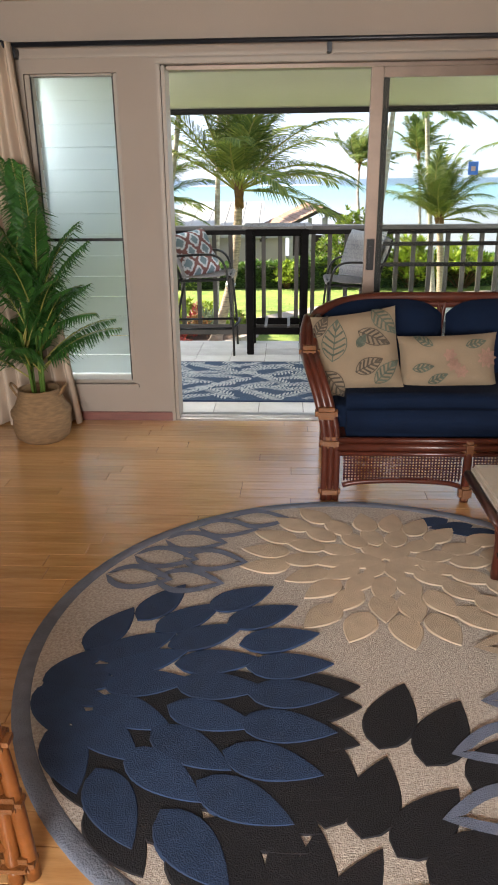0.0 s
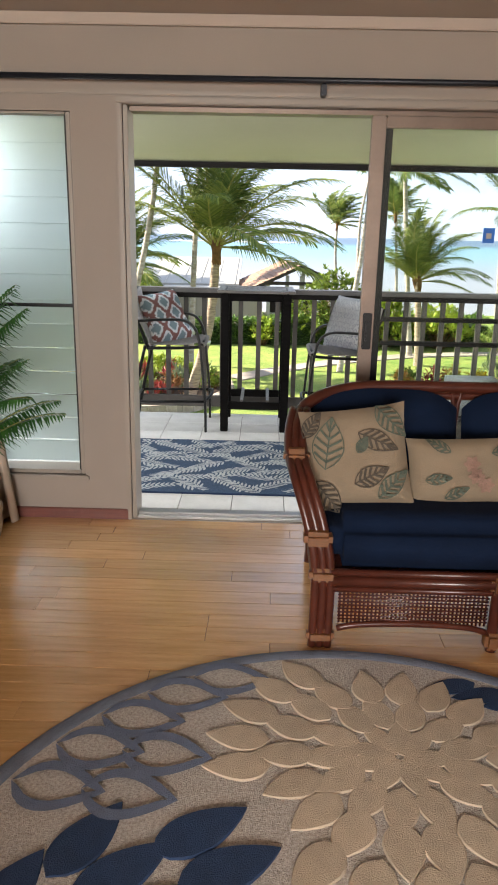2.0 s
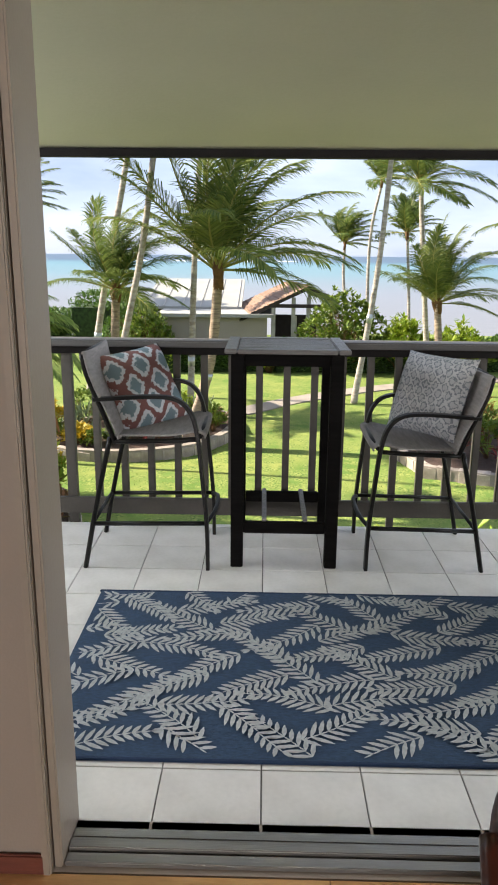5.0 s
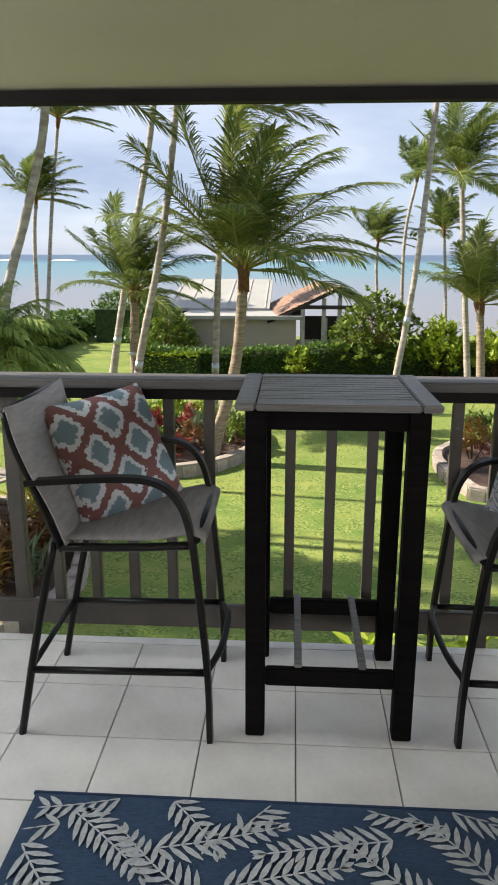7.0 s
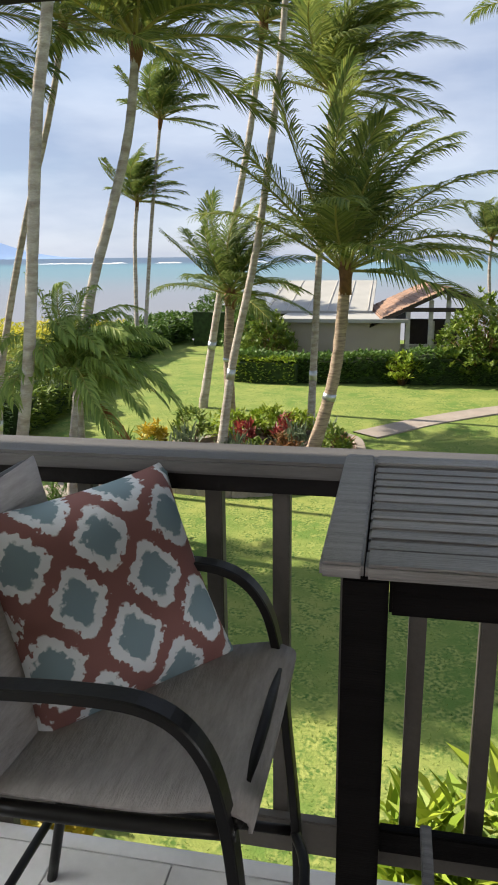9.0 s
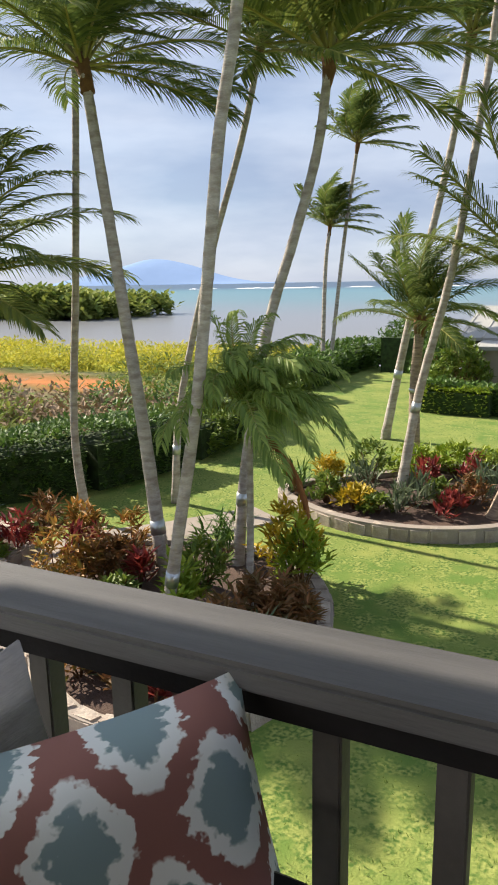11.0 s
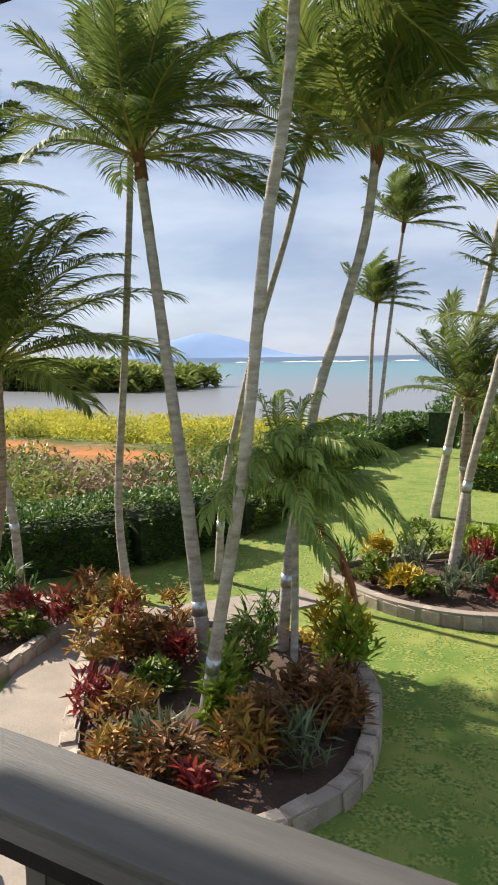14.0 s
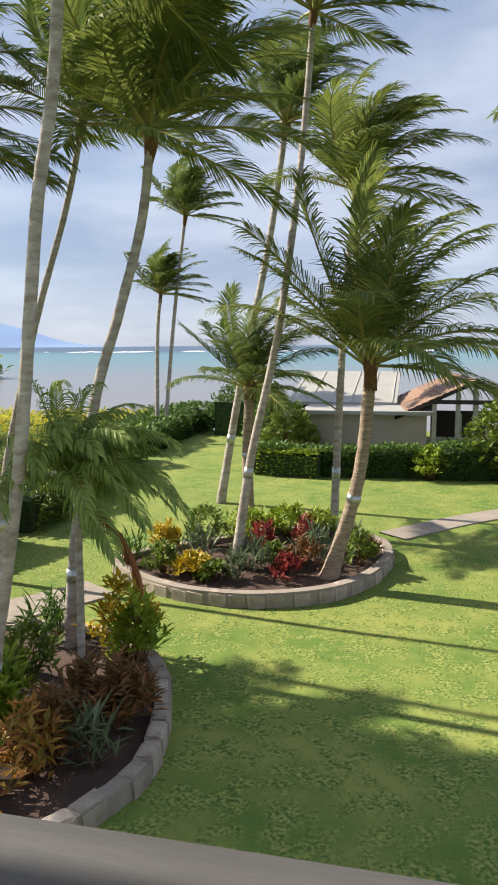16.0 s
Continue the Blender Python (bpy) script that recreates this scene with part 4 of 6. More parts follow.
def petal_mesh(kind, ln, wd, material, outline):
    verts, faces, n = [], [], 10
    if outline:
        for i in range(n + 1):
            u = i / n
            w = wd / 2 * math.sin(math.pi * u ** 0.75) ** 0.9
            wi = max(0.0, w - 0.037)
            for s, b in ((-1, w), (-1, wi), (1, wi), (1, w)):
                verts.append((u * ln, s * b, 0.013))
        for i in range(n):
            a = i * 4
            faces += [(a, a + 4, a + 5, a + 1), (a + 2, a + 6, a + 7, a + 3)]
    else:
        for i in range(n + 1):
            u = i / n
            w = wd / 2 * math.sin(math.pi * u ** 0.75) ** 0.85
            for s, z in ((-1, 0.007), (-0.92, 0.0122), (0, 0.0126), (0.92, 0.0122), (1, 0.007)):
                verts.append((u * ln, s * w, z))
        for i in range(n):
            for k in range(4):
                a = i * 5 + k
                faces.append((a, a + 5, a + 6, a + 1))
    me = bpy.data.meshes.new("petal")
    me.from_pydata(verts, [], faces)
    me.materials.append(material)
    return me




def petal(x, y, ang, ln, wd, material, outline=False, lift=0.0):
    mid = Vector((x + math.cos(ang) * ln, y + math.sin(ang) * ln))
    if (mid - RC).length > RR - 0.06 or (Vector((x, y)) - RC).length > RR - 0.05:
        return
    key = (material.name, round(ln, 2), round(wd, 2), outline)
    if key not in petal_meshes:
        petal_meshes[key] = petal_mesh(key, ln, wd, material, outline)
    p = new("petal_outline" if outline else "petal", petal_meshes[key])
    p.parent = rug
    p.matrix_basis = pose(x - RC.x, y - RC.y, lift, 0, 0, math.degrees(ang))


prng = random.Random(11)


def dahlia(cx, cy, rings, material, a0=0.0, a1=2 * math.pi, outline=False, keep=None, lift=0.0):
    for k, (r, n, ln, wd) in enumerate(rings):
        for i in range(n):
            a = a0 + (a1 - a0) * (i + 0.5 * (k % 2)) / n
            x, y = cx + math.cos(a) * r, cy + math.sin(a) * r
            tip = Vector((x + math.cos(a) * ln * 0.7, y + math.sin(a) * ln * 0.7))
            if keep and not keep(tip):
                continue
            petal(x, y, a + prng.uniform(-0.14, 0.14), ln, wd, material, outline, lift + 0.0007 * k)


BEIGE_C, BLUE_C, BLACK_C = Vector((0.412, 2.552)), Vector((-0.74, 1.76)), Vector((0.05, 0.93))
in_blue = lambda p: (p - BLUE_C).length < 0.92 and p.y < 2.3 + 0.25 * (p.x + 0.3)
dahlia(*BLUE_C, [(0.02, 8, 0.26, 0.095), (0.2, 9, 0.275, 0.132), (0.42, 13, 0.28, 0.134), (0.64, 16, 0.275, 0.138)], M_PBLUE, radians(-104), radians(68), keep=lambda p: in_blue(p), lift=0.0022)
dahlia(*BLUE_C, [(0.28, 9, 0.27, 0.13), (0.5, 13, 0.27, 0.14), (0.72, 16, 0.26, 0.15)], M_PBLACK, radians(-88), radians(6))
dahlia(*BLACK_C, [(0.08, 6, 0.27, 0.11), (0.35, 8, 0.27, 0.14), (0.64, 10, 0.29, 0.15)], M_PBLACK, radians(2), radians(116), keep=lambda p: not in_blue(p))
dahlia(*BEIGE_C, [(0.012, 9, 0.17, 0.078), (0.125, 13, 0.18, 0.1), (0.25, 18, 0.185, 0.11), (0.385, 22, 0.195, 0.118)], M_PBEIGE, keep=lambda p: not in_blue(p))
for i in range(7):
    a = 100 + i * 9.5
    x, y = RC.x + 1.045 * math.cos(radians(a)), RC.y + 1.045 * math.sin(radians(a))
    d = radians(a + 180 + 82 - 11 * i)
    for k in range(2):
        bx, by = x + 0.2 * k * math.cos(d), y + 0.2 * k * math.sin(d)
        if (Vector((bx, by)) + Vector((math.cos(d), math.sin(d))) * 0.24 - BEIGE_C).length > 0.53:
            petal(bx, by, d, 0.27, 0.19, M_PGREY, True, 0.0006 * (i % 4) + 0.002 * k)
for i in range(5):
    a = radians(40 + i * 6)
    petal(RC.x + 1.04 * math.cos(a), RC.y + 1.04 * math.sin(a), a + 2.3, 0.2, 0.09, M_PBLUE, lift=-0.002)
for x, y, a, m_ in ((0.93, 2.16, 172, M_PBEIGE), (0.92, 2.02, 186, M_PBEIGE), (0.88, 1.74, 182, M_PGREY), (0.74, 1.6, 196, M_PGREY), (0.68, 1.37, 192, M_PGREY)):
    petal(x, y, radians(a), 0.3, 0.16, m_, True, 0.003)

# ---- indoor palm in a basket ----
pot = thing("potted_palm", "green artificial palm in a woven belly basket", "plant", at=(-1.43, 3.99, 0))
prof = [(0.0, 0.0), (0.12, 0.0), (0.155, 0.03), (0.168, 0.09), (0.165, 0.14), (0.174, 0.165), (0.172, 0.185), (0.15, 0.21), (0.13, 0.255), (0.118, 0.305), (0.122, 0.312), (0.11, 0.312), (0.106, 0.26), (0.0, 0.25)]
verts, faces = [], []
for i in range(40):
    a = 2 * math.pi * i / 40
    for r, z in prof:
        q = r + (0.002 * math.sin(z * 420) if 0.03 < z < 0.3 else 0)
        verts.append((q * math.cos(a), q * math.sin(a), z))
for i in range(40):
    for k in range(len(prof) - 1):
        a, b = i * len(prof) + k, ((i + 1) % 40) * len(prof) + k
        faces.append((a, b, b + 1, a + 1))
basket = obj("basket", verts, faces, M_BASKET, pot, True, "woven seagrass belly basket")
for sg in (-1, 1):
    tube("handle", [(sg * 0.12, -0.03, 0.27), (sg * 0.16, -0.02, 0.33), (sg * 0.16, 0.02, 0.33), (sg * 0.12, 0.03, 0.27)], 0.007, M_BASKET, basket, 12, 6)


def frond_data(verts, faces, base, azim, elev, length, leaf, wind=Vector((0, 0, 0)), droop=0.5, pairs=28, lw=0.03, seed=0, vang=0.75, stem=0.02, stems=None):
    """Adds one feather leaf: a bending midrib with narrow leaflets on both sides."""
    r = random.Random(seed)
    d = Vector((math.cos(azim) * math.cos(elev), math.sin(azim) * math.cos(elev), math.sin(elev)))
    p = Vector(base)
    ds = length / pairs
    line = [p.copy()]
    for i in range(pairs):
        s = (i + 1) / pairs
        d = (d + (Vector((0, 0, -droop)) + wind) * ds / length * (0.5 + s)).normalized()
        p = p + d * ds
        line.append(p.copy())
        if s < 0.14:
            continue
        side = d.cross(Vector((0, 0, 1)))
        if side.length < 0.05:
            side = Vector((1, 0, 0))
        side.normalize()
        up = side.cross(d).normalized()
        prof_ = math.sin(math.pi * min(1.0, 0.12 + 0.88 * s)) ** 0.6 * (1.0 - 0.25 * s)
        for sg in (-1, 1):
            ll = leaf * prof_ * r.uniform(0.85, 1.1)
            ld = (side * sg * math.sin(vang) + d * math.cos(vang) + up * 0.1 + Vector((0, 0, -0.25 * droop)) + wind * 0.2).normalized()
            tipd = (ld + Vector((0, 0, -1.35 * min(1.0, droop) * r.uniform(0.7, 1.2))) + wind * 0.3).normalized()
            wv = ld.cross(up).normalized() * lw * 0.5
            if r.random() < 0.5:
                wv = (wv + up * lw * 0.2 * sg)
            k = len(verts)
            m_ = p + ld * ll * 0.5
            e = m_ + tipd * ll * 0.5
            verts += [p - wv * 0.5, p + wv * 0.5, m_ + wv, m_ - wv, e + wv * 0.12, e - wv * 0.12]
            faces += [(k, k + 1, k + 2, k + 3), (k + 3, k + 2, k + 4, k + 5)]
    if stems is not None:
        stems.append((line, stem))
    return line


def stems_object(name, stems, material, parent):
    verts, faces = [], []
    for line, r in stems:
        v, f = tube_data(line[::2] if len(line) > 12 else line, [r * (1 - 0.85 * i / len(line[::2] if len(line) > 12 else line)) for i in range(len(line[::2] if len(line) > 12 else line))], 5)
        k = len(verts)
        verts += v
        faces += [tuple(a + k for a in q) for q in f]
    return obj(name, verts, faces, material, parent, True)


plant_rng = random.Random(14)
canes = [(0.02, 0.0, 1.2), (0.05, -0.03, 1.0), (-0.04, 0.02, 1.08), (0.02, 0.045, 0.85), (-0.03, -0.045, 0.65)]
for i, (cx, cy, ch) in enumerate(canes):
    tube("cane", [(cx * 0.7, cy * 0.7, 0.24), (cx, cy, 0.5 * ch + 0.12), (cx * 1.5, cy * 1.5, ch)], 0.009, M_HEDGE, pot, 8, 7)
for i in range(38):
    cx, cy, ch = canes[i % 5]
    v_ = ((i // 5) + 0.5) / 8
    z0 = 0.36 + (ch - 0.36) * v_
    az, el = i * 2.39996 + plant_rng.uniform(-0.2, 0.2), 0.62 + 0.78 * v_ ** 0.8 + plant_rng.uniform(-0.1, 0.15)
    ln = plant_rng.uniform(0.5, 0.66) * (0.72 if math.sin(az) > 0.4 else 1.0)
    verts, faces, st = [], [], []
    frond_data(verts, faces, (cx * (0.8 + 0.7 * v_), cy * (0.8 + 0.7 * v_), z0), az, el, ln, 0.2, droop=0.85, pairs=32, lw=0.0145, seed=i, vang=0.72, stem=0.005, stems=st)
    fo = obj("frond", verts, faces, M_INDOOR, pot)
    stems_object("stem", st, M_RACHIS, fo)
# ---- ground, sea and distance ----
HOUSE_OBJECTS = set(bpy.data.objects)


def lawn_edge(y):
    """x of the line between lawn and wild ground, for a given y."""
    pts_ = ((-60, -16), (8, -14.5), (14.7, -12.0), (17, -9.8), (19, -9.0), (22, -9.2), (30, -10.5), (36, -12.0), (44, -12.5), (60, -12.5))
    for (y0, x0), (y1, x1) in zip(pts_, pts_[1:]):
        if y0 <= y <= y1:
            return x0 + (x1 - x0) * (y - y0) / (y1 - y0)
    return -12.0


SEA = -3.05


def shore(x):
    return 43.5 + 1.2 * math.sin(x * 0.21) + (1.5 if x > -12 else 0) + max(0.0, (-x - 30)) * 0.25


def axis(a, b, fine, c, d):
    out, v, step = [], a, fine
    while v < b:
        out.append(v)
        v += fine
    out.append(b)
    step = fine
    while out[-1] < d:
        step *= 1.35
        out.append(min(d, out[-1] + step))
    step = fine
    while out[0] > c:
        step *= 1.35
        out.insert(0, max(c, out[0] - step))
    return out


gx, gy = axis(-36, 14, 0.6, -4200, 4200), axis(4, 50, 0.6, -300, 4600)
verts, faces, cols = [], [], []
for y in gy:
    for x in gx:
        s = shore(x)
        z = GROUND
        if y > s - 3:
            z -= min(3.0, 0.28 * (y - s + 3))
        e = x - lawn_edge(y)
        if e < -1 and y < s:
            z += 0.10 * noise.noise(Vector((x * 0.5, y * 0.5, 0))) + 0.05
        if e > 0 and 6 < y < 40:
            z += 0.02 * noise.noise(Vector((x * 0.35, y * 0.35, 3)))
        verts.append((x, y, z))
        n1 = noise.noise(Vector((x * 0.16, y * 0.3, 7))) * 2.2
        lawn = max(0.0, min(1.0, e / 0.5 + 0.5 + 0.4 * noise.noise(Vector((x, y, 1)))))
        dirt = max(0.0, min(1.0, 1 - abs(y + n1 - 30 - 0.05 * (x + 20)) / 2.6)) * max(0.0, min(1.0, (-x - 15) / 4))
        marsh = max(0.0, min(1.0, (y + n1 * 0.5 - 33.5) / 2.0))
        cols.append((lawn, dirt * (1 - lawn), marsh * (1 - lawn), 1))
nx = len(gx)
for j in range(len(gy) - 1):
    for i in range(nx - 1):
        a = j * nx + i
        faces.append((a, a + 1, a + nx + 1, a + nx))
M_GROUND = bpy.data.materials.new("lawn, brush, red earth and marsh")
M_GROUND.use_nodes = True
gn, gl_ = M_GROUND.node_tree.nodes, M_GROUND.node_tree.links
gb = gn["Principled BSDF"]
gb.inputs["Roughness"].default_value, gb.inputs["Specular IOR Level"].default_value = 0.95, 0.15
ga, gsep, gtc = gn.new("ShaderNodeVertexColor"), gn.new("ShaderNodeSeparateColor"), gn.new("ShaderNodeTexCoord")
ga.layer_name = "zone"
gl_.new(ga.outputs["Color"], gsep.inputs["Color"])


def noise_mix(c1, c2, scale, detail=5, lo=0.35, hi=0.65):
    t, r, m = gn.new("ShaderNodeTexNoise"), gn.new("ShaderNodeValToRGB"), gn.new("ShaderNodeMixRGB")
    t.inputs["Scale"].default_value, t.inputs["Detail"].default_value = scale, detail
    gl_.new(gtc.outputs["Object"], t.inputs["Vector"])
    r.color_ramp.elements[0].position, r.color_ramp.elements[1].position = lo, hi
    gl_.new(t.outputs["Fac"], r.inputs["Fac"])
    gl_.new(r.outputs["Color"], m.inputs["Fac"])
    for sock, c in (("Color1", c1), ("Color2", c2)):
        if isinstance(c, tuple):
            m.inputs[sock].default_value = (*c, 1)
        else:
            gl_.new(c, m.inputs[sock])
    return m.outputs["Color"]


grass = noise_mix(noise_mix((0.115, 0.19, 0.04), (0.25, 0.28, 0.075), 0.8, 8, 0.4, 0.62), noise_mix((0.07, 0.135, 0.028), (0.29, 0.32, 0.09), 24, 8, 0.38, 0.62), 3.5, 8, 0.42, 0.58)
brush = noise_mix(noise_mix((0.1, 0.12, 0.03), (0.24, 0.18, 0.1), 0.35, 4, 0.42, 0.6), (0.045, 0.065, 0.015), 1.3)
marsh_c = noise_mix((0.5, 0.46, 0.05), (0.3, 0.36, 0.045), 0.3, 6)
red = noise_mix((0.5, 0.16, 0.045), (0.36, 0.16, 0.06), 0.6)
cur = brush
for sock, col in (("Blue", marsh_c), ("Green", red), ("Red", grass)):
    mx = gn.new("ShaderNodeMixRGB")
    gl_.new(gsep.outputs[sock], mx.inputs["Fac"])
    gl_.new(cur, mx.inputs["Color1"])
    gl_.new(col, mx.inputs["Color2"])
    cur = mx.outputs["Color"]
gl_.new(cur, gb.inputs["Base Color"])
gt, gbp = gn.new("ShaderNodeTexNoise"), gn.new("ShaderNodeBump")
gt.inputs["Scale"].default_value, gt.inputs["Detail"].default_value = 45, 3
gl_.new(gtc.outputs["Object"], gt.inputs["Vector"])
gbp.inputs["Strength"].default_value, gbp.inputs["Distance"].default_value = 0.5, 0.02
gl_.new(gt.outputs["Fac"], gbp.inputs["Height"])
gl_.new(gbp.outputs["Normal"], gb.inputs["Normal"])
ground = obj("ground", verts, faces, M_GROUND, None, True)
att = ground.data.color_attributes.new("zone", "FLOAT_COLOR", "POINT")
att.data.foreach_set("color", np.array(cols, dtype=np.float32).ravel())
structure(ground, "mown lawn running into brush, red earth and marsh", "ground")

M_SEA = bpy.data.materials.new("calm sea")
M_SEA.use_nodes = True
sn, sl = M_SEA.node_tree.nodes, M_SEA.node_tree.links
sb = sn["Principled BSDF"]
sb.inputs["Roughness"].default_value, sb.inputs["IOR"].default_value = 0.28, 1.33
stc, smp, sno, sbp = sn.new("ShaderNodeTexCoord"), sn.new("ShaderNodeMapping"), sn.new("ShaderNodeTexNoise"), sn.new("ShaderNodeBump")
smp.inputs["Scale"].default_value = (0.5, 1.6, 1)
sno.inputs["Scale"].default_value, sno.inputs["Detail"].default_value = 0.9, 5
sl.new(stc.outputs["Object"], smp.inputs["Vector"])
sl.new(smp.outputs["Vector"], sno.inputs["Vector"])
sbp.inputs["Strength"].default_value, sbp.inputs["Distance"].default_value = 0.35, 0.1
sl.new(sno.outputs["Fac"], sbp.inputs["Height"])
sl.new(sbp.outputs["Normal"], sb.inputs["Normal"])
# muddy by the shore, turquoise over the reef, deep blue beyond it
ssep, smr, sr = sn.new("ShaderNodeSeparateXYZ"), sn.new("ShaderNodeMapRange"), sn.new("ShaderNodeValToRGB")
sl.new(stc.outputs["Object"], ssep.inputs["Vector"])
smr.inputs["From Min"].default_value, smr.inputs["From Max"].default_value = 40, 600
sl.new(ssep.outputs["Y"], smr.inputs["Value"])
sl.new(smr.outputs["Result"], sr.inputs["Fac"])
se = sr.color_ramp.elements
se[0].position, se[0].color = 0.0, (0.2, 0.19, 0.19, 1)
se[1].position, se[1].color = 1.0, (0.012, 0.05, 0.1, 1)
for pos, col in ((0.10, (0.18, 0.19, 0.21)), (0.26, (0.1, 0.2, 0.225)), (0.6, (0.065, 0.19, 0.225)), (0.85, (0.02, 0.09, 0.14))):
    k = se.new(pos)
    k.color = (*col, 1)
sl.new(sr.outputs["Color"], sb.inputs["Base Color"])
structure(obj("water", [(-4200, 38, SEA), (4200, 38, SEA), (4200, 4600, SEA), (-4200, 4600, SEA)], [(0, 1, 2, 3)], M_SEA), "calm sea, muddy near the shore and turquoise beyond", "water")
M_FOAM = mat("reef foam", (0.8, 0.82, 0.84), 0.8, var=0.1, scale=0.3, fine=2, bump=0)
frng = random.Random(3)
foam_v, foam_f = [], []
for i in range(26):
    x, y, w = frng.uniform(-330, 40), frng.uniform(500, 560), frng.uniform(4, 22)
    k = len(foam_v)
    for j in range(9):
        u = j / 8
        h = 0.9 * math.sin(math.pi * u) * frng.uniform(0.4, 1)
        foam_v += [(x + w * u, y, SEA), (x + w * u, y + 1.2, SEA + h)]
    for j in range(8):
        foam_f.append((k + 2 * j, k + 2 * j + 2, k + 2 * j + 3, k + 2 * j + 1))
foam = obj("surf_line", foam_v, foam_f, M_FOAM)
tagged(foam, "broken white surf on the outer reef", "surf", "", "stuff")

# hazy island on the horizon; the air's haze is painted in as its blue
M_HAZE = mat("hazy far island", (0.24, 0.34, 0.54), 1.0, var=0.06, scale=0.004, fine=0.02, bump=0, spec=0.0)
iv, if_ = [], []
for i in range(81):
    u = i / 80
    x = -3100 + 1750 * u
    h = 130 * math.exp(-((u - 0.46) / 0.2) ** 2) + 60 * math.exp(-((u - 0.2) / 0.2) ** 2) + 10 * noise.noise(Vector((u * 9, 0, 0)))
    h *= min(1, 6 * u) * min(1, 4 * (1 - u))
    for d, q in ((0, 0), (120, 0.6), (330, 1), (800, 0)):
        iv.append((x, 3300 + d, SEA - 1 + h * q))
for i in range(80):
    for k in range(3):
        a = i * 4 + k
        if_.append((a, a + 4, a + 5, a + 1))
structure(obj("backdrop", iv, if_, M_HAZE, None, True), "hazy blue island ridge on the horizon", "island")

# short blades on the lawn nearest the balcony
lrng = random.Random(77)
lv, lf_ = [], []
for i in range(45000):
    x, y = lrng.uniform(-8, 10), 7.6 + 18 * lrng.random() ** 1.4
    if x < -2.4 and y < 15.5:
        continue
    a, h_ = lrng.uniform(0, 2 * math.pi), lrng.uniform(0.004, 0.022)
    k = len(lv)
    c_, s_ = math.cos(a) * 0.006, math.sin(a) * 0.006
    lv += [(x - c_, y - s_, GROUND), (x + c_, y + s_, GROUND), (x + lrng.uniform(-0.03, 0.03), y + lrng.uniform(-0.03, 0.03), GROUND + h_ + 0.015)]
    lf_.append((k, k + 1, k + 2))
M_BLADE = leafy("lawn blade", (0.15, 0.23, 0.045), (0.28, 0.34, 0.09), 0.8, 0.4)
tagged(obj("lawn_grass", lv, lf_, M_BLADE), "short green lawn grass in sun and shade", "grass", "", "stuff")

# ---- leaves and bushes ----


def leaf_faces(verts, faces, p, d, ln, wd, bend=0.35):
    """One pointed leaf from p along d, folded over towards its tip."""
    up = Vector((0, 0, 1))
    side = d.cross(up)
    side = side.normalized() if side.length > 0.05 else Vector((1, 0, 0))
    k = len(verts)
    m = p + d * ln * 0.5
    e = m + (d + Vector((0, 0, -bend))).normalized() * ln * 0.5
    verts += [p, m + side * wd * 0.5, e, m - side * wd * 0.5]
    faces.append((k, k + 1, k + 2, k + 3))


def rosettes(seed, spots, n, ln, wd, up=0.6, jitter=0.3):
    """Leaves that spray from each spot."""
    r = random.Random(seed)
    verts, faces = [], []
    for p in spots:
        for i in range(n):
            a = r.uniform(0, 2 * math.pi)
            e = r.uniform(up - 0.5, up + 0.5)
            d = Vector((math.cos(a) * math.cos(e), math.sin(a) * math.cos(e), math.sin(e)))
            leaf_faces(verts, faces, Vector(p) + Vector((r.uniform(-1, 1), r.uniform(-1, 1), r.uniform(-1, 1))) * jitter * ln, d, ln * r.uniform(0.7, 1.15), wd * r.uniform(0.8, 1.2))
    return verts, faces


def bush(name, x, y, w, h, material, label, category="shrub", group="", leaf=0.16, width=0.06, spots=34, n=9, seed=0, z=GROUND, open_=0.3, up=0.7):
    """A shrub: branching stems and a crown of leaf sprays with an uneven outline."""
    t = thing(name, label, category, group, at=(x, y, z))
    r = random.Random(seed * 7 + 1)
    pts_, stems = [], []
    for i in range(spots):
        a, rr, v = r.uniform(0, 2 * math.pi), r.uniform(0, 1) ** 0.5, r.uniform(open_, 1)
        bulge = math.sin(math.pi * min(1, 0.18 + 0.72 * v)) ** 0.7
        p = Vector((math.cos(a) * rr * w / 2 * bulge, math.sin(a) * rr * w / 2 * bulge, v * h * (1 - 0.25 * rr ** 2) * r.uniform(0.85, 1.08)))
        pts_.append(p)
        if i % 4 == 0:
            stems.append(([Vector((p.x * 0.15, p.y * 0.15, -0.02)), Vector((p.x * 0.5, p.y * 0.5, p.z * 0.55)), p], 0.014))
    v, f = rosettes(seed, pts_, n, leaf, width, up)
    obj("foliage", v, f, material, t)
    stems_object("stem", stems, M_FIBRE, t)
    return t


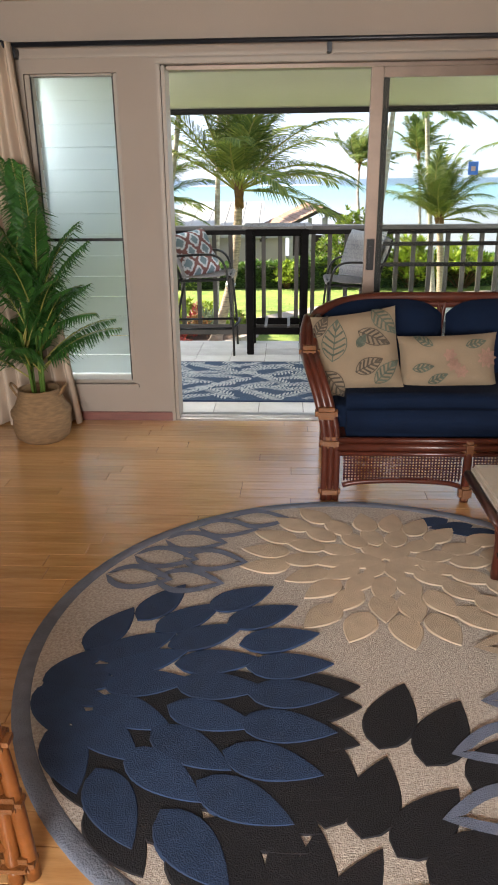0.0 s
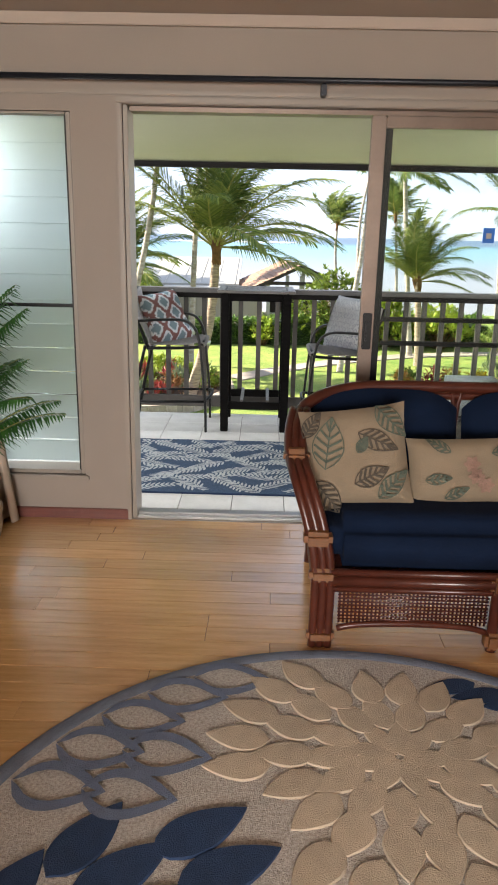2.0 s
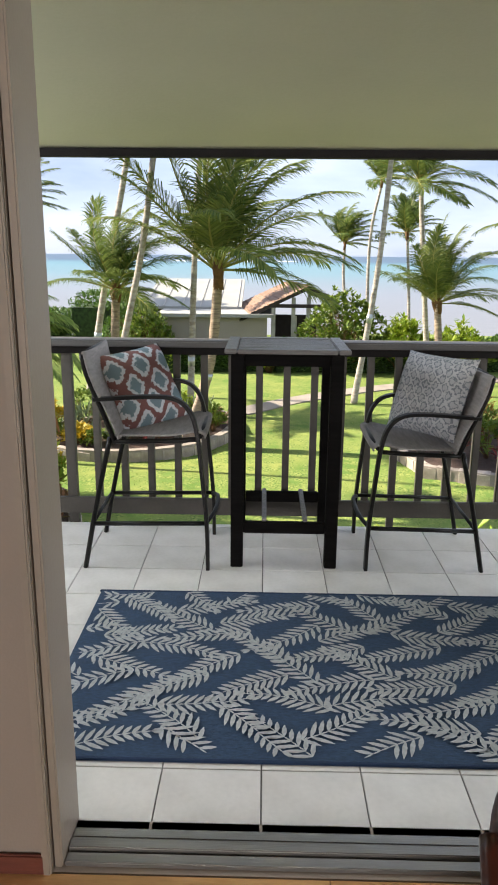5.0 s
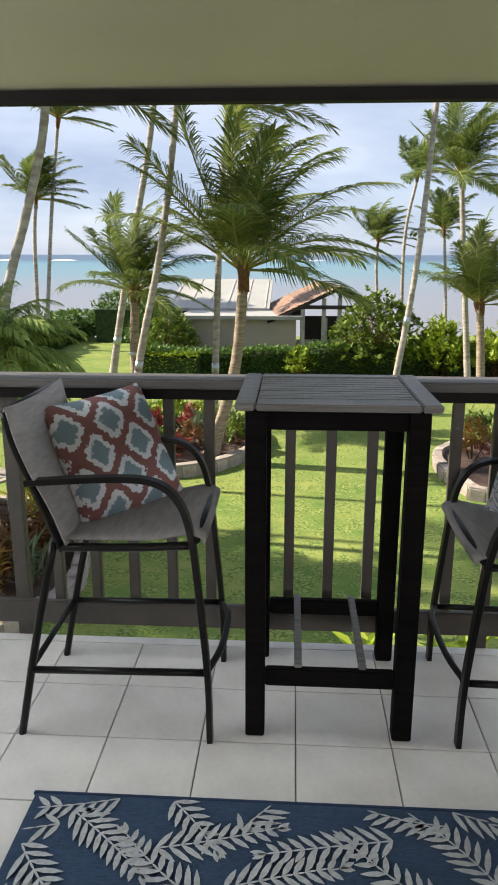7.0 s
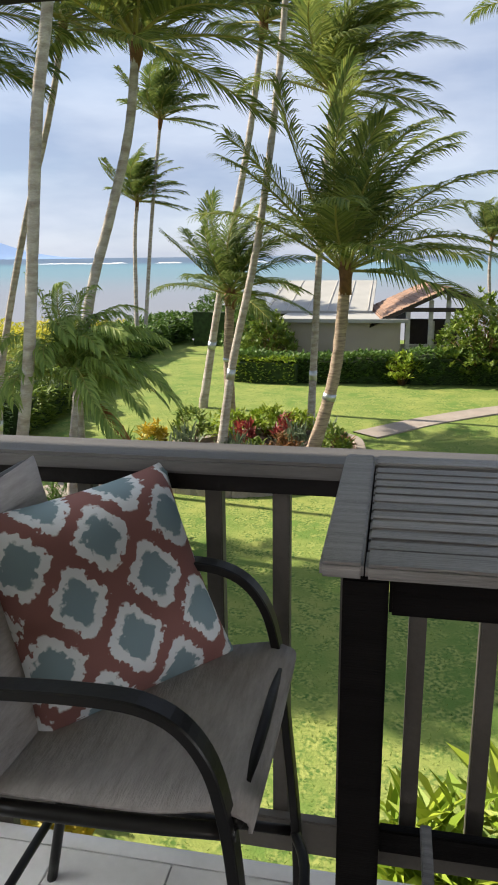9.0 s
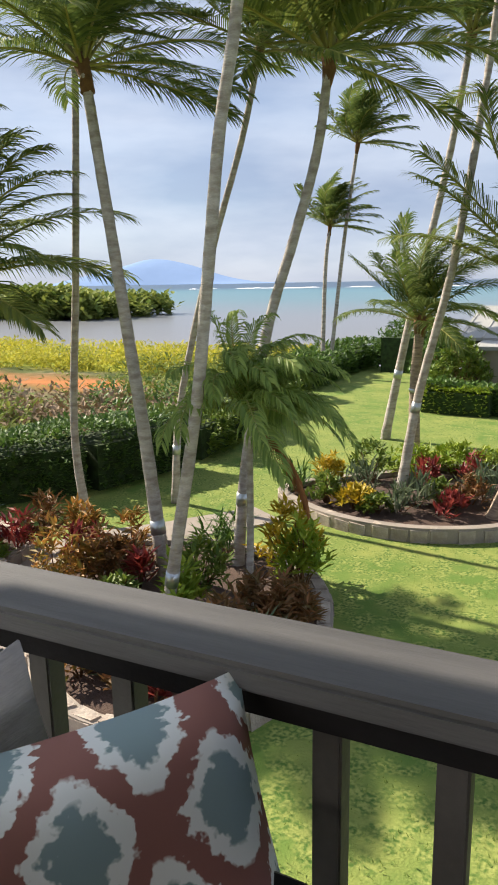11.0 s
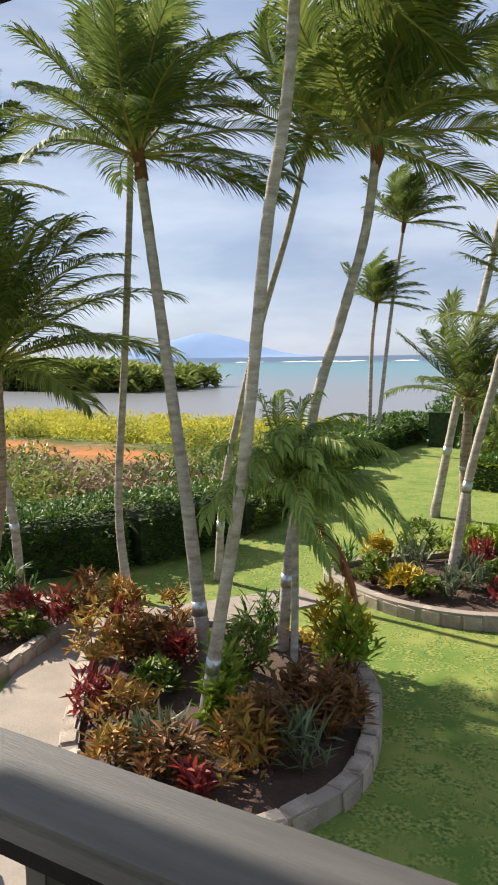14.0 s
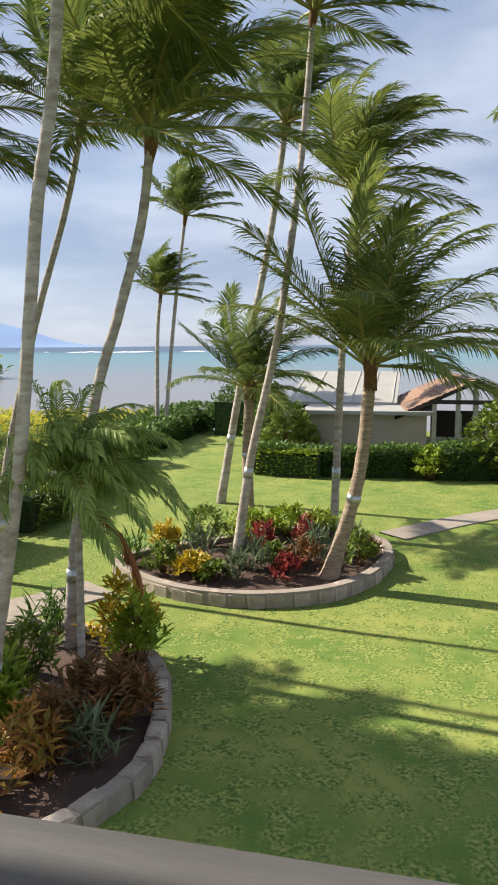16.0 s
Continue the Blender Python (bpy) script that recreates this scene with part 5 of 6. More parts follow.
def hedge(name, line, width, height, material, label, per=260, leaf=0.16, lw=0.07, seed=0, uneven=0.12):
    """A clipped hedge along a line: a dense body of leaves over a dark filler box."""
    t = thing(name, label, "hedge", at=(line[0][0], line[0][1], GROUND))
    r = random.Random(seed)
    o = Vector((line[0][0], line[0][1], 0))
    verts, faces, cv, cf = [], [], [], []
    for (x0, y0), (x1, y1) in zip(line, line[1:]):
        a, b = Vector((x0, y0, 0)) - o, Vector((x1, y1, 0)) - o
        d = (b - a)
        ln = d.length
        d.normalize()
        s = Vector((-d.y, d.x, 0))
        for i in range(int(per * ln)):
            u = r.uniform(0, ln)
            q = a + d * u
            hh = height * (1 + uneven * 2 * noise.noise(Vector((q.x * 0.8 + seed, q.y * 0.8, 0))))
            c = r.random()
            if c < 0.45:
                off, z = r.uniform(-1, 1) * width / 2, hh
            else:
                off, z = (width / 2) * (1 if r.random() < 0.5 else -1), r.uniform(0.05, 1) * hh
            off *= 1 + 0.25 * noise.noise(Vector((q.x * 1.3, q.y * 1.3, z + seed)))
            p = q + s * off + Vector((0, 0, z * r.uniform(0.93, 1.05)))
            dd = (s * (off / (width / 2)) * 0.8 + Vector((r.uniform(-1, 1), r.uniform(-1, 1), r.uniform(-0.1, 1)))).normalized()
            leaf_faces(verts, faces, p, dd, leaf * r.uniform(0.7, 1.2), lw * r.uniform(0.8, 1.2))
        k = len(cv)
        w = width * 0.42
        for q in (a, b):
            for off, z in ((-w, -0.05), (w, -0.05), (w, height * 0.82), (-w, height * 0.82)):
                cv.append(q + s * off + Vector((0, 0, z)))
        cf += [(k, k + 3, k + 2, k + 1), (k + 4, k + 5, k + 6, k + 7)] + [(k + i, k + (i + 1) % 4, k + 4 + (i + 1) % 4, k + 4 + i) for i in range(4)]
    f = obj("foliage", verts, faces, material, t)
    f["kind"] = "stuff"
    # filler box; the shade between the leaves is painted into its dark green
    obj("core", cv, cf, M_HEDGE_SHADE, t)
    return t


M_HEDGE_SHADE = mat("hedge filler with painted shade", (0.04, 0.075, 0.015), 0.95, var=0.6, scale=6, fine=24, bump=1.0)
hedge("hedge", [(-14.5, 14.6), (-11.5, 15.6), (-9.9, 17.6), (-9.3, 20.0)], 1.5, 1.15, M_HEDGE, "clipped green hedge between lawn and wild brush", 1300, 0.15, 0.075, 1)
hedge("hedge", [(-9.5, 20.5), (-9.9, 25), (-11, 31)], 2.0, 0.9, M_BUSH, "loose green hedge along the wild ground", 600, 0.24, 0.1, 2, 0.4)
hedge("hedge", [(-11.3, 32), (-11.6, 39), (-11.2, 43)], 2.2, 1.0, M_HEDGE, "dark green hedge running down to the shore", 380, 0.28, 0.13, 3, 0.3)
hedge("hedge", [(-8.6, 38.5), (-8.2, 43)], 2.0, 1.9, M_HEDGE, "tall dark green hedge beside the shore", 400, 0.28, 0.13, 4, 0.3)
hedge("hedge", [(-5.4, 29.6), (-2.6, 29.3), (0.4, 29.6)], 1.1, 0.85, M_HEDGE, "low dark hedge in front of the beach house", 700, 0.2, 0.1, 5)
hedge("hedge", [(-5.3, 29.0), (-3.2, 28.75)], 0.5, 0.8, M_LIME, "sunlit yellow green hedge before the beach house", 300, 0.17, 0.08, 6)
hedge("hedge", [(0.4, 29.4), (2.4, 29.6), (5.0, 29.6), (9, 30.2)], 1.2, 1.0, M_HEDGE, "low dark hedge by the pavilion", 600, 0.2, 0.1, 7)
bush("shrub", 2.9, 29.9, 3.7, 3.0, M_BUSH, "large round glossy green bush by the pavilion", leaf=0.22, width=0.11, spots=520, n=9, seed=3, open_=0.05)
bush("shrub", 0.2, 28.9, 1.3, 1.1, M_LIME, "yellow green croton shrub before the hedge", leaf=0.2, width=0.08, spots=70, n=9, seed=4)
bush("shrub", 5.0, 29.2, 2.4, 2.0, M_LIME, "bright lime green shrub in the sun", leaf=0.3, width=0.09, spots=160, n=9, seed=5)
bush("shrub", 7.0, 29.0, 2.6, 1.8, M_LIME, "bright lime green shrub beside tree trunks", leaf=0.3, width=0.09, spots=160, n=9, seed=6)
bush("shrub", -4.6, 31.2, 2.3, 2.2, M_BUSH, "leafy green shrub beside the house wall", leaf=0.24, width=0.1, spots=200, n=9, seed=7)
bush("shrub", -5.6, 33.5, 2.8, 2.4, M_HEDGE, "dark green shrub beside the house wall", leaf=0.24, width=0.1, spots=200, n=9, seed=8)

# wild brush: low clumps, far too many to count
brng = random.Random(21)
for nm, material, count, label, (ya, yb), hgt in (("wild_brush", M_MANGROVE, 950, "low green scrub on the wild ground", (16, 36), 0.4), ("dry_brush", M_BROWNBRUSH, 420, "dry brown scrub on the wild ground", (16.5, 25), 0.35),
                                                  ("wild_brush", M_HEDGE, 260, "dark green scrub on the wild ground", (18, 33), 0.55), ("marsh_grass", M_MARSH, 900, "bright marsh grass along the shore", (34, 43), 0.25)):
    spots = []
    for i in range(count):
        y = brng.uniform(ya, yb)
        x = lawn_edge(y) - 0.9 - brng.random() ** 1.2 * (14 + 0.7 * (y - 14))
        if nm != "marsh_grass" and noise.noise(Vector((x * 0.2, y * 0.2, count * 0.01))) < -0.15:
            continue
        if 27.5 < y + noise.noise(Vector((x * 0.16, y * 0.3, 7))) * 2.2 - 0.05 * (x + 20) < 32.5 and x < -17:
            continue
        spots.append((x, y, GROUND + brng.uniform(0.02, hgt)))
    v, f = rosettes(count, spots, 34, 0.3, 0.12, 0.6, 2.0)
    tagged(obj(nm, v, f, material), label, "scrub", "", "stuff")

# mangrove point across the bay
spots = []
for i in range(3200):
    u = brng.random()
    x, y = -150 + 80 * u + 10 * brng.random(), 84 + brng.uniform(0, 22)
    top = 6.0 * (1 - 0.55 * u ** 2) * (0.8 + 0.4 * noise.noise(Vector((x * 0.12, y * 0.12, 0))))
    spots.append((x, y, SEA + brng.uniform(0.1, 1) * top))
v, f = rosettes(9, spots, 14, 1.6, 0.8, 0.5, 0.6)
tagged(obj("mangrove_thicket", v, f, M_MANGROVE), "dense green mangrove thicket across the bay", "trees", "", "stuff")

# ---- stone kerbs and planting beds ----


def kerb_bed(name, outline, label, height, close=True):
    """Bed of dark soil inside a ring of kerb stones."""
    t = thing(name, label, "planting bed", at=(outline[0][0], outline[0][1], GROUND))
    o = Vector((outline[0][0], outline[0][1], 0))
    loop = smooth_line([(x, y, 0) for x, y in (*outline, outline[0])], 140)
    c = sum((p for p in loop), Vector()) / len(loop)
    verts = [p - o + Vector((0, 0, height * 0.55)) for p in loop[:-1]] + [c - o + Vector((0, 0, height * 0.75))]
    n = len(verts) - 1
    obj("soil", verts, [(i, (i + 1) % n, n) for i in range(n)], M_SOIL, t, label="dark mulch")
    kv, kf = [], []
    for i, p in enumerate(loop[:-1]):
        d = (loop[i + 1] - loop[i - 1 if i else -2]).normalized()
        s_ = Vector((-d.y, d.x, 0)) * 0.085
        for q_ in (s_ + Vector((0, 0, -0.1)), s_ + Vector((0, 0, height - 0.02)), -s_ + Vector((0, 0, height - 0.02)), -s_ + Vector((0, 0, -0.1))):
            kv.append(p - o + q_)
    for i in range(n):
        for k in range(3):
            a, c_ = i * 4 + k, ((i + 1) % n) * 4 + k
            kf.append((a, a + 1, c_ + 1, c_))
    obj("mortar", kv, kf, M_CONCRETE, t)
    # stones along the loop
    acc, last, r = 0.0, loop[0], random.Random(len(outline))
    want = 0.3
    for p in loop[1:]:
        acc += (p - last).length
        if acc >= want:
            d = (p - last).normalized()
            key = r.randrange(5)
            if key not in stone_meshes:
                bm = bmesh.new()
                add_box(bm, -0.165, 0.165, -0.1, 0.1, -0.1, height + 0.012 * (key % 3), 0.03)
                for v in bm.verts:
                    v.co += Vector((noise.noise(v.co * 9 + Vector((key, 0, 0))), noise.noise(v.co * 9 + Vector((0, key, 5))), noise.noise(v.co * 7 + Vector((3, key, 0))))) * 0.028
                me = bpy.data.meshes.new("stone")
                bmesh.ops.recalc_face_normals(bm, faces=bm.faces)
                bm.to_mesh(me)
                bm.free()
                me.materials.append(M_STONE)
                stone_meshes[key] = me
            s = new("stone", stone_meshes[key])
            s.parent = t
            s.matrix_basis = pose(p.x - o.x, p.y - o.y, 0, 0, 0, math.degrees(math.atan2(d.y, d.x)))
            want = r.uniform(0.27, 0.33)
            acc = 0.0
        last = p
    return t


stone_meshes = {}
kerb_bed("planting_bed", [(-2.85, 11.84), (-2.74, 12.3), (-2.8, 12.9), (-2.98, 13.6), (-3.3, 14.3), (-3.95, 15.0), (-5.2, 15.35), (-6.5, 15.0), (-7.3, 14.1), (-6.9, 13.2), (-6.3, 12.4), (-5.4, 11.3), (-4.3, 10.75), (-3.3, 11.1)],
         "kerbed bed of dark mulch, shrubs and palms", 0.22)
kerb_bed("planting_bed", [(-0.68, 19.75), (-0.98, 18.6), (-1.6, 17.68), (-2.67, 17.15), (-3.8, 17.15), (-4.8, 17.6), (-5.6, 18.4), (-5.2, 19.3), (-4.2, 20.2), (-3.2, 21.2), (-1.9, 21.6), (-0.9, 20.8)],
         "round kerbed bed of shrubs on the lawn", 0.26)
kerb_bed("planting_bed", [(3.2, 16.3), (2.9, 17.6), (3.1, 19.0), (4.2, 20.0), (5.8, 19.6), (6.8, 18.2), (6.4, 16.6), (4.8, 15.8)], "kerbed bed of red flowering shrubs on the lawn", 0.24)
kerb_bed("planting_bed", [(-7.7, 12.0), (-7.9, 13.2), (-8.3, 14.3), (-9.6, 14.6), (-10.6, 13.6), (-10.5, 12.0), (-9.2, 11.0), (-8.2, 11.2)], "kerbed bed of shrubs by the walkway", 0.2)


def walkway(name, line, width, label):
    pts_ = smooth_line([(x, y, GROUND) for x, y in line], 40)
    verts, faces = [], []
    for i, p in enumerate(pts_):
        d = (pts_[min(i + 1, 39)] - pts_[max(i - 1, 0)]).normalized()
        s = Vector((-d.y, d.x, 0)) * width / 2
        for q in (s * 1.02 + Vector((0, 0, -0.1)), s + Vector((0, 0, 0.035)), -s + Vector((0, 0, 0.035)), -s * 1.02 + Vector((0, 0, -0.1))):
            verts.append(p + q)
    for i in range(39):
        for k in range(3):
            a = i * 4 + k
            faces.append((a, a + 1, a + 5, a + 4))
    return structure(obj(name, verts, faces, M_CONCRETE), label, "path")


walkway("pavement", [(-2.6, 8.2), (-3.6, 9.9), (-4.9, 10.4), (-6.3, 11.5), (-7.3, 13.0), (-7.6, 14.6), (-6.6, 15.9), (-5.9, 16.8), (-5.5, 17.4)], 0.95, "narrow concrete garden walkway")
walkway("pavement", [(-0.7, 21.9), (1.0, 23.8), (3.2, 25.6), (6.5, 27.3), (12, 28.6)], 0.75, "narrow concrete path over the lawn")
walkway("pavement", [(-4.9, 18.6), (-4.0, 19.4), (-2.6, 20.2), (-1.4, 20.6)], 0.45, "narrow concrete edging inside the round bed")

# shrubs of the beds: kind, x, y, width, height
KINDS = {"ti_red": (M_RED, "red leaved ti plant in dark mulch", 0.24, 0.06, 20, 7, 0.8), "croton_orange": (M_ORANGE, "orange and green croton in dark mulch", 0.2, 0.055, 26, 8, 0.7),
         "croton_yellow": (M_YELLOW, "yellow leaved croton shrub", 0.18, 0.06, 40, 8, 0.7), "lime": (M_LIME, "lime green shrub with glossy leaves", 0.2, 0.07, 40, 8, 0.7),
         "green": (M_BUSH, "green leafy shrub in dark mulch", 0.17, 0.06, 40, 8, 0.7), "russet": (M_RUSSET, "russet leaved low shrub in dark mulch", 0.2, 0.05, 34, 9, 0.6),
         "grey": (M_GREY, "grey green strap leaved plant", 0.36, 0.045, 12, 9, 0.9), "dark": (M_HEDGE, "dark green spiky plant", 0.4, 0.04, 12, 12, 0.8)}
PLANTS = """ti_red -8.6 13.6 .9 .7;ti_red -8.1 13.9 .6 .7;russet -7.75 14.2 .9 .95;croton_orange -7.0 14.3 .6 .8;ti_red -6.9 14.0 .9 .6;croton_orange -6.2 14.2 .55 .9;croton_orange -6.5 12.9 .75 1.05;croton_orange -6.3 13.3 .7 .8;
ti_red -5.7 12.0 .8 .6;croton_orange -5.2 11.9 .9 .7;green -5.5 12.9 .8 .45;ti_red -5.6 13.5 .6 .5;russet -5.9 13.6 1.0 .7;russet -6.2 13.5 .9 .8;dark -5.0 15.0 1.1 .6;green -4.7 13.6 1.05 1.0;croton_yellow -3.9 14.7 1.25 1.15;lime -3.6 14.4 .9 1.0;
russet -3.65 12.2 1.0 .8;croton_orange -3.7 11.9 .95 .75;russet -3.2 12.9 .9 .85;russet -3.5 12.9 .9 .8;russet -3.3 13.3 .7 .7;grey -3.2 12.2 .5 .5;russet -4.3 11.5 .9 .55;ti_red -3.9 11.3 .35 .35;croton_orange -4.9 11.4 .7 .5;grey -4.6 11.7 .6 .45;
lime -4.3 12.4 .55 .6;lime -4.5 12.8 .5 .9;green -9.6 12.6 1.9 1.5;green -10.1 13.2 1.6 1.3;dark -9.2 14.0 .8 .7;croton_orange -8.7 13.0 .8 .5;green -8.3 13.4 .9 .45;ti_red -8.9 13.2 .5 .6;croton_orange -7.4 14.5 .6 .8;
dark -5.4 18.6 .8 .5;croton_yellow -4.9 19.0 1.0 .75;green -4.3 19.8 1.2 1.0;grey -4.2 18.9 .9 .6;green -4.6 18.1 .9 .6;croton_yellow -4.0 17.9 1.1 .45;green -3.6 17.8 .8 .4;grey -3.2 18.0 .7 .4;ti_red -3.0 19.2 .75 .8;ti_red -2.35 18.1 .8 .45;
lime -3.6 20.6 1.6 .7;lime -2.8 21.0 1.6 .7;lime -2.2 21.1 1.3 .6;grey -3.0 18.4 .8 .6;russet -2.2 18.9 .9 .6;grey -2.0 19.4 .9 .7;ti_red -2.3 19.9 .5 .7;green -1.2 19.2 .9 .7;russet -1.1 19.7 .7 .5;grey -1.5 19.9 .8 .6;green -2.7 18.7 .8 .5;
ti_red 3.8 17.2 .9 .8;ti_red 4.4 18.4 1.0 .9;croton_orange 3.6 18.4 1.0 .9;green 4.6 17.2 1.2 1.1;croton_yellow 5.4 18.2 1.2 1.0;ti_red 5.6 17.0 1.0 .8;green 3.9 19.2 1.0 .9;croton_orange 5.0 19.2 1.0 .9;ti_red 4.8 16.4 .9 .6;
lime .12 8.25 .7 1.95;lime .5 8.2 .9 2.05;lime 1.0 8.25 1.1 2.1;lime 1.6 8.2 1.1 2.15;lime 2.2 8.25 1.1 2.05;lime 2.9 8.2 1.1 2.1;croton_yellow -2.3 9.1 .9 1.1;croton_orange -3.1 8.4 .9 1.5;ti_red -2.9 8.9 .8 1.2;croton_yellow -2.9 9.7 .7 .8;
croton_yellow -3.4 10.9 .3 .3;grey 6.6 21 1 .7;green 8.5 27 1.4 1;green 7.6 22.5 1.2 .9"""
for i, row_ in enumerate(PLANTS.replace("\n", "").split(";")):
    k, x, y, w, h = row_.split()
    m_, lab, lf, lw_, sp_, n_, up_ = KINDS[k]
    bush(k.split("_")[0] + "_plant" if "_" in k else {"lime": "lime_shrub", "green": "green_shrub", "russet": "russet_shrub", "grey": "strap_plant", "dark": "spiky_plant"}[k],
         float(x), float(y), 0.76 * float(w), 0.95 * float(h), m_, lab, "shrub", "shrubs in the beds", lf * (0.8 + 0.3 * float(h)), lw_, int(sp_ * (0.5 + 0.6 * float(w))), n_, i, GROUND + 0.12 if y and not (7.5 < float(y) < 10.5) else GROUND, 0.25, up_)

# ---- palms ----
WIND = Vector((1.0, -0.15, 0.22))
crowns = {}


def palm_frond(verts, faces, base, azim, elev, length, leaf, wind, droop, pairs, lw, seed, stems, hang=1.0):
    """One coconut leaf: an arching midrib with long narrow leaflets, swept by the wind."""
    r = random.Random(seed)
    d = Vector((math.cos(azim) * math.cos(elev), math.sin(azim) * math.cos(elev), math.sin(elev)))
    p, ds, line = Vector(base), length / pairs, [Vector(base)]
    twist = r.uniform(-0.5, 0.5)
    for i in range(pairs):
        s = (i + 1) / pairs
        d = (d + (Vector((0, 0, -droop)) + wind) * (0.25 + 1.3 * s) / pairs).normalized()
        p = p + d * ds
        line.append(p.copy())
        if s < 0.13:
            continue
        side = d.cross(Vector((0, 0, 1)))
        side = side.normalized() if side.length > 0.08 else Vector((math.sin(azim), -math.cos(azim), 0))
        up = side.cross(d).normalized()
        side = (side * math.cos(twist * s) + up * math.sin(twist * s)).normalized()
        up = side.cross(d).normalized()
        prof_ = min(1.0, 0.35 + (s - 0.13) / 0.16) * (1 - 0.66 * s ** 1.7)
        v = 1.15 - 0.65 * s
        for sg in (-1, 1):
            if r.random() < 0.05:
                continue
            ll = leaf * prof_ * r.uniform(0.82, 1.1)
            ld = (side * sg * math.sin(v) + d * math.cos(v) + up * (0.3 - 0.25 * s) + wind * 0.1).normalized()
            t1 = (ld + Vector((0, 0, -0.4 * hang * r.uniform(0.6, 1.3))) + wind * 0.16).normalized()
            t2 = (t1 + Vector((0, 0, -0.6 * hang * r.uniform(0.5, 1.3))) + wind * 0.2).normalized()
            wv = ld.cross(up)
            wv = (wv.normalized() + up * r.uniform(-0.5, 0.5)).normalized() * lw * 0.5
            a, b = p + ld * ll * 0.36, p + ld * ll * 0.36 + t1 * ll * 0.34
            e = b + t2 * ll * 0.3
            k = len(verts)
            verts += [p - wv * 0.6, p + wv * 0.6, a + wv, a - wv, b + wv * 0.8, b - wv * 0.8, e]
            faces += [(k, k + 1, k + 2, k + 3), (k + 3, k + 2, k + 4, k + 5), (k + 5, k + 4, k + 6)]
    stems.append((line, 0.028 if length > 1.7 else 0.014))


def crown_meshes(kind):
    """Leaf and stem meshes of one crown; alike palms share them."""
    if kind in crowns:
        return crowns[kind]
    seed, n, ln, leaf, droop, wind, lw, low = {"big": (1, 27, 2.85, 1.0, 1.1, 0.7, 0.029, 0.12), "big2": (2, 25, 2.7, 0.95, 1.15, 0.9, 0.029, -0.1), "tall": (3, 25, 2.25, 0.9, 1.25, 1.4, 0.027, -0.1),
                                               "tall2": (4, 24, 2.15, 0.88, 1.25, 1.6, 0.027, -0.1), "small": (5, 34, 1.3, 0.5, 2.5, 1.3, 0.022, 0.3), "far": (6, 22, 2.1, 0.85, 0.9, 1.4, 0.05, 0.0)}[kind]
    r = random.Random(seed)
    verts, faces, st = [], [], []
    for i in range(n):
        az = i * 2.39996 + r.uniform(-0.25, 0.25)
        u = i / (n - 1)
        el = 1.48 + (low - 1.48) * u ** 1.15 + r.uniform(-0.12, 0.12) + 0.4 * u * max(0.0, -math.cos(az))
        palm_frond(verts, faces, (0.06 * math.cos(az), 0.06 * math.sin(az), 0.05 - 0.12 * u), az, el, ln * r.uniform(0.85, 1.08) * (0.8 if u < 0.12 else 1), leaf, WIND * wind * r.uniform(0.7, 1.15), droop * r.uniform(0.8, 1.2), {"far": 34, "small": 40}.get(kind, 66), lw, i + seed * 50, st, 2.4 if kind == "small" else 1.15)
    sv, sf = [], []
    for line, rad in st:
        ll = line[::3]
        a, b = tube_data(ll, [rad * (1 - 0.85 * i / len(ll)) for i in range(len(ll))], 5)
        k = len(sv)
        sv += a
        sf += [tuple(q + k for q in w) for w in b]
    crowns[kind] = ((verts, faces), (sv, sf))
    made = []
    for nm, (v, f), m_ in (("leaves", (verts, faces), M_FROND3 if kind == "small" else M_FROND if seed % 2 else M_FROND2), ("leaf_stalk", (sv, sf), M_RACHIS)):
        me = bpy.data.meshes.new(nm)
        me.from_pydata([tuple(q) for q in v], [], f)
        me.materials.append(m_)
        made.append(me)
    crowns[kind] = made
    return made


def palm(path, r0, r1, kind, label, bark=None, bole=1.0, band=None, turn=0, scale=1.0, fibre=True):
    """A coconut palm: curved ringed trunk, fibre boot, crown of feather leaves."""
    base = Vector(path[0])
    r0, r1 = (r0 * 0.62, r1 * 0.66) if bark else (r0 * 0.52, r1 * 0.55)
    t = thing("palm_tree", label, "palm tree", "palms in the garden", at=base)
    line = [p - base for p in smooth_line(path, 46)]
    line[0].z -= 0.15
    rad = []
    for i in range(46):
        u = i / 45
        rad.append((r0 + (r1 - r0) * u ** 0.8) * (1 + (bole - 1) * math.exp(-u * 14)) * (1 + 0.035 * math.sin(i * 2.2)))
    v, f = tube_data(line, rad, 14)
    obj("trunk", v, f, bark or M_TRUNK, t, True)
    if band is not None:
        i = max(1, int(band * 45))
        v, f = tube_data(line[i:i + 2] if r0 > 0.11 else line[i:i + 2], [rad[i] * 1.04 + 0.004, rad[i + 1] * 1.04 + 0.004], 16)
        obj("band", v, f, M_BAND, t, True, "grey metal trunk band")
    top = line[-1]
    if fibre:
        d = (line[-1] - line[-4]).normalized()
        seg = [top - d * 0.45 * scale, top - d * 0.2 * scale, top, top + d * 0.15 * scale]
        v, f = tube_data(seg, [r1 * 1.05, r1 * 1.35, r1 * 1.5, r1 * 0.7], 10)
        v = [q + Vector((noise.noise(q * 6), noise.noise(q * 6 + Vector((9, 0, 0))), 0)) * 0.05 for q in v]
        obj("fibre_boot", v, f, M_FIBRE, t, True, "brown fibrous leaf bases")
    leaves_, stems_ = crown_meshes(kind)
    crown = new("crown", leaves_)
    crown.parent = t
    crown.matrix_basis = Matrix.Translation(top) @ Matrix.Scale(scale, 4) @ pose(0, 0, 0, 0, 0, turn)
    s = new("leaf_stalk", stems_)
    s.parent = crown
    return t


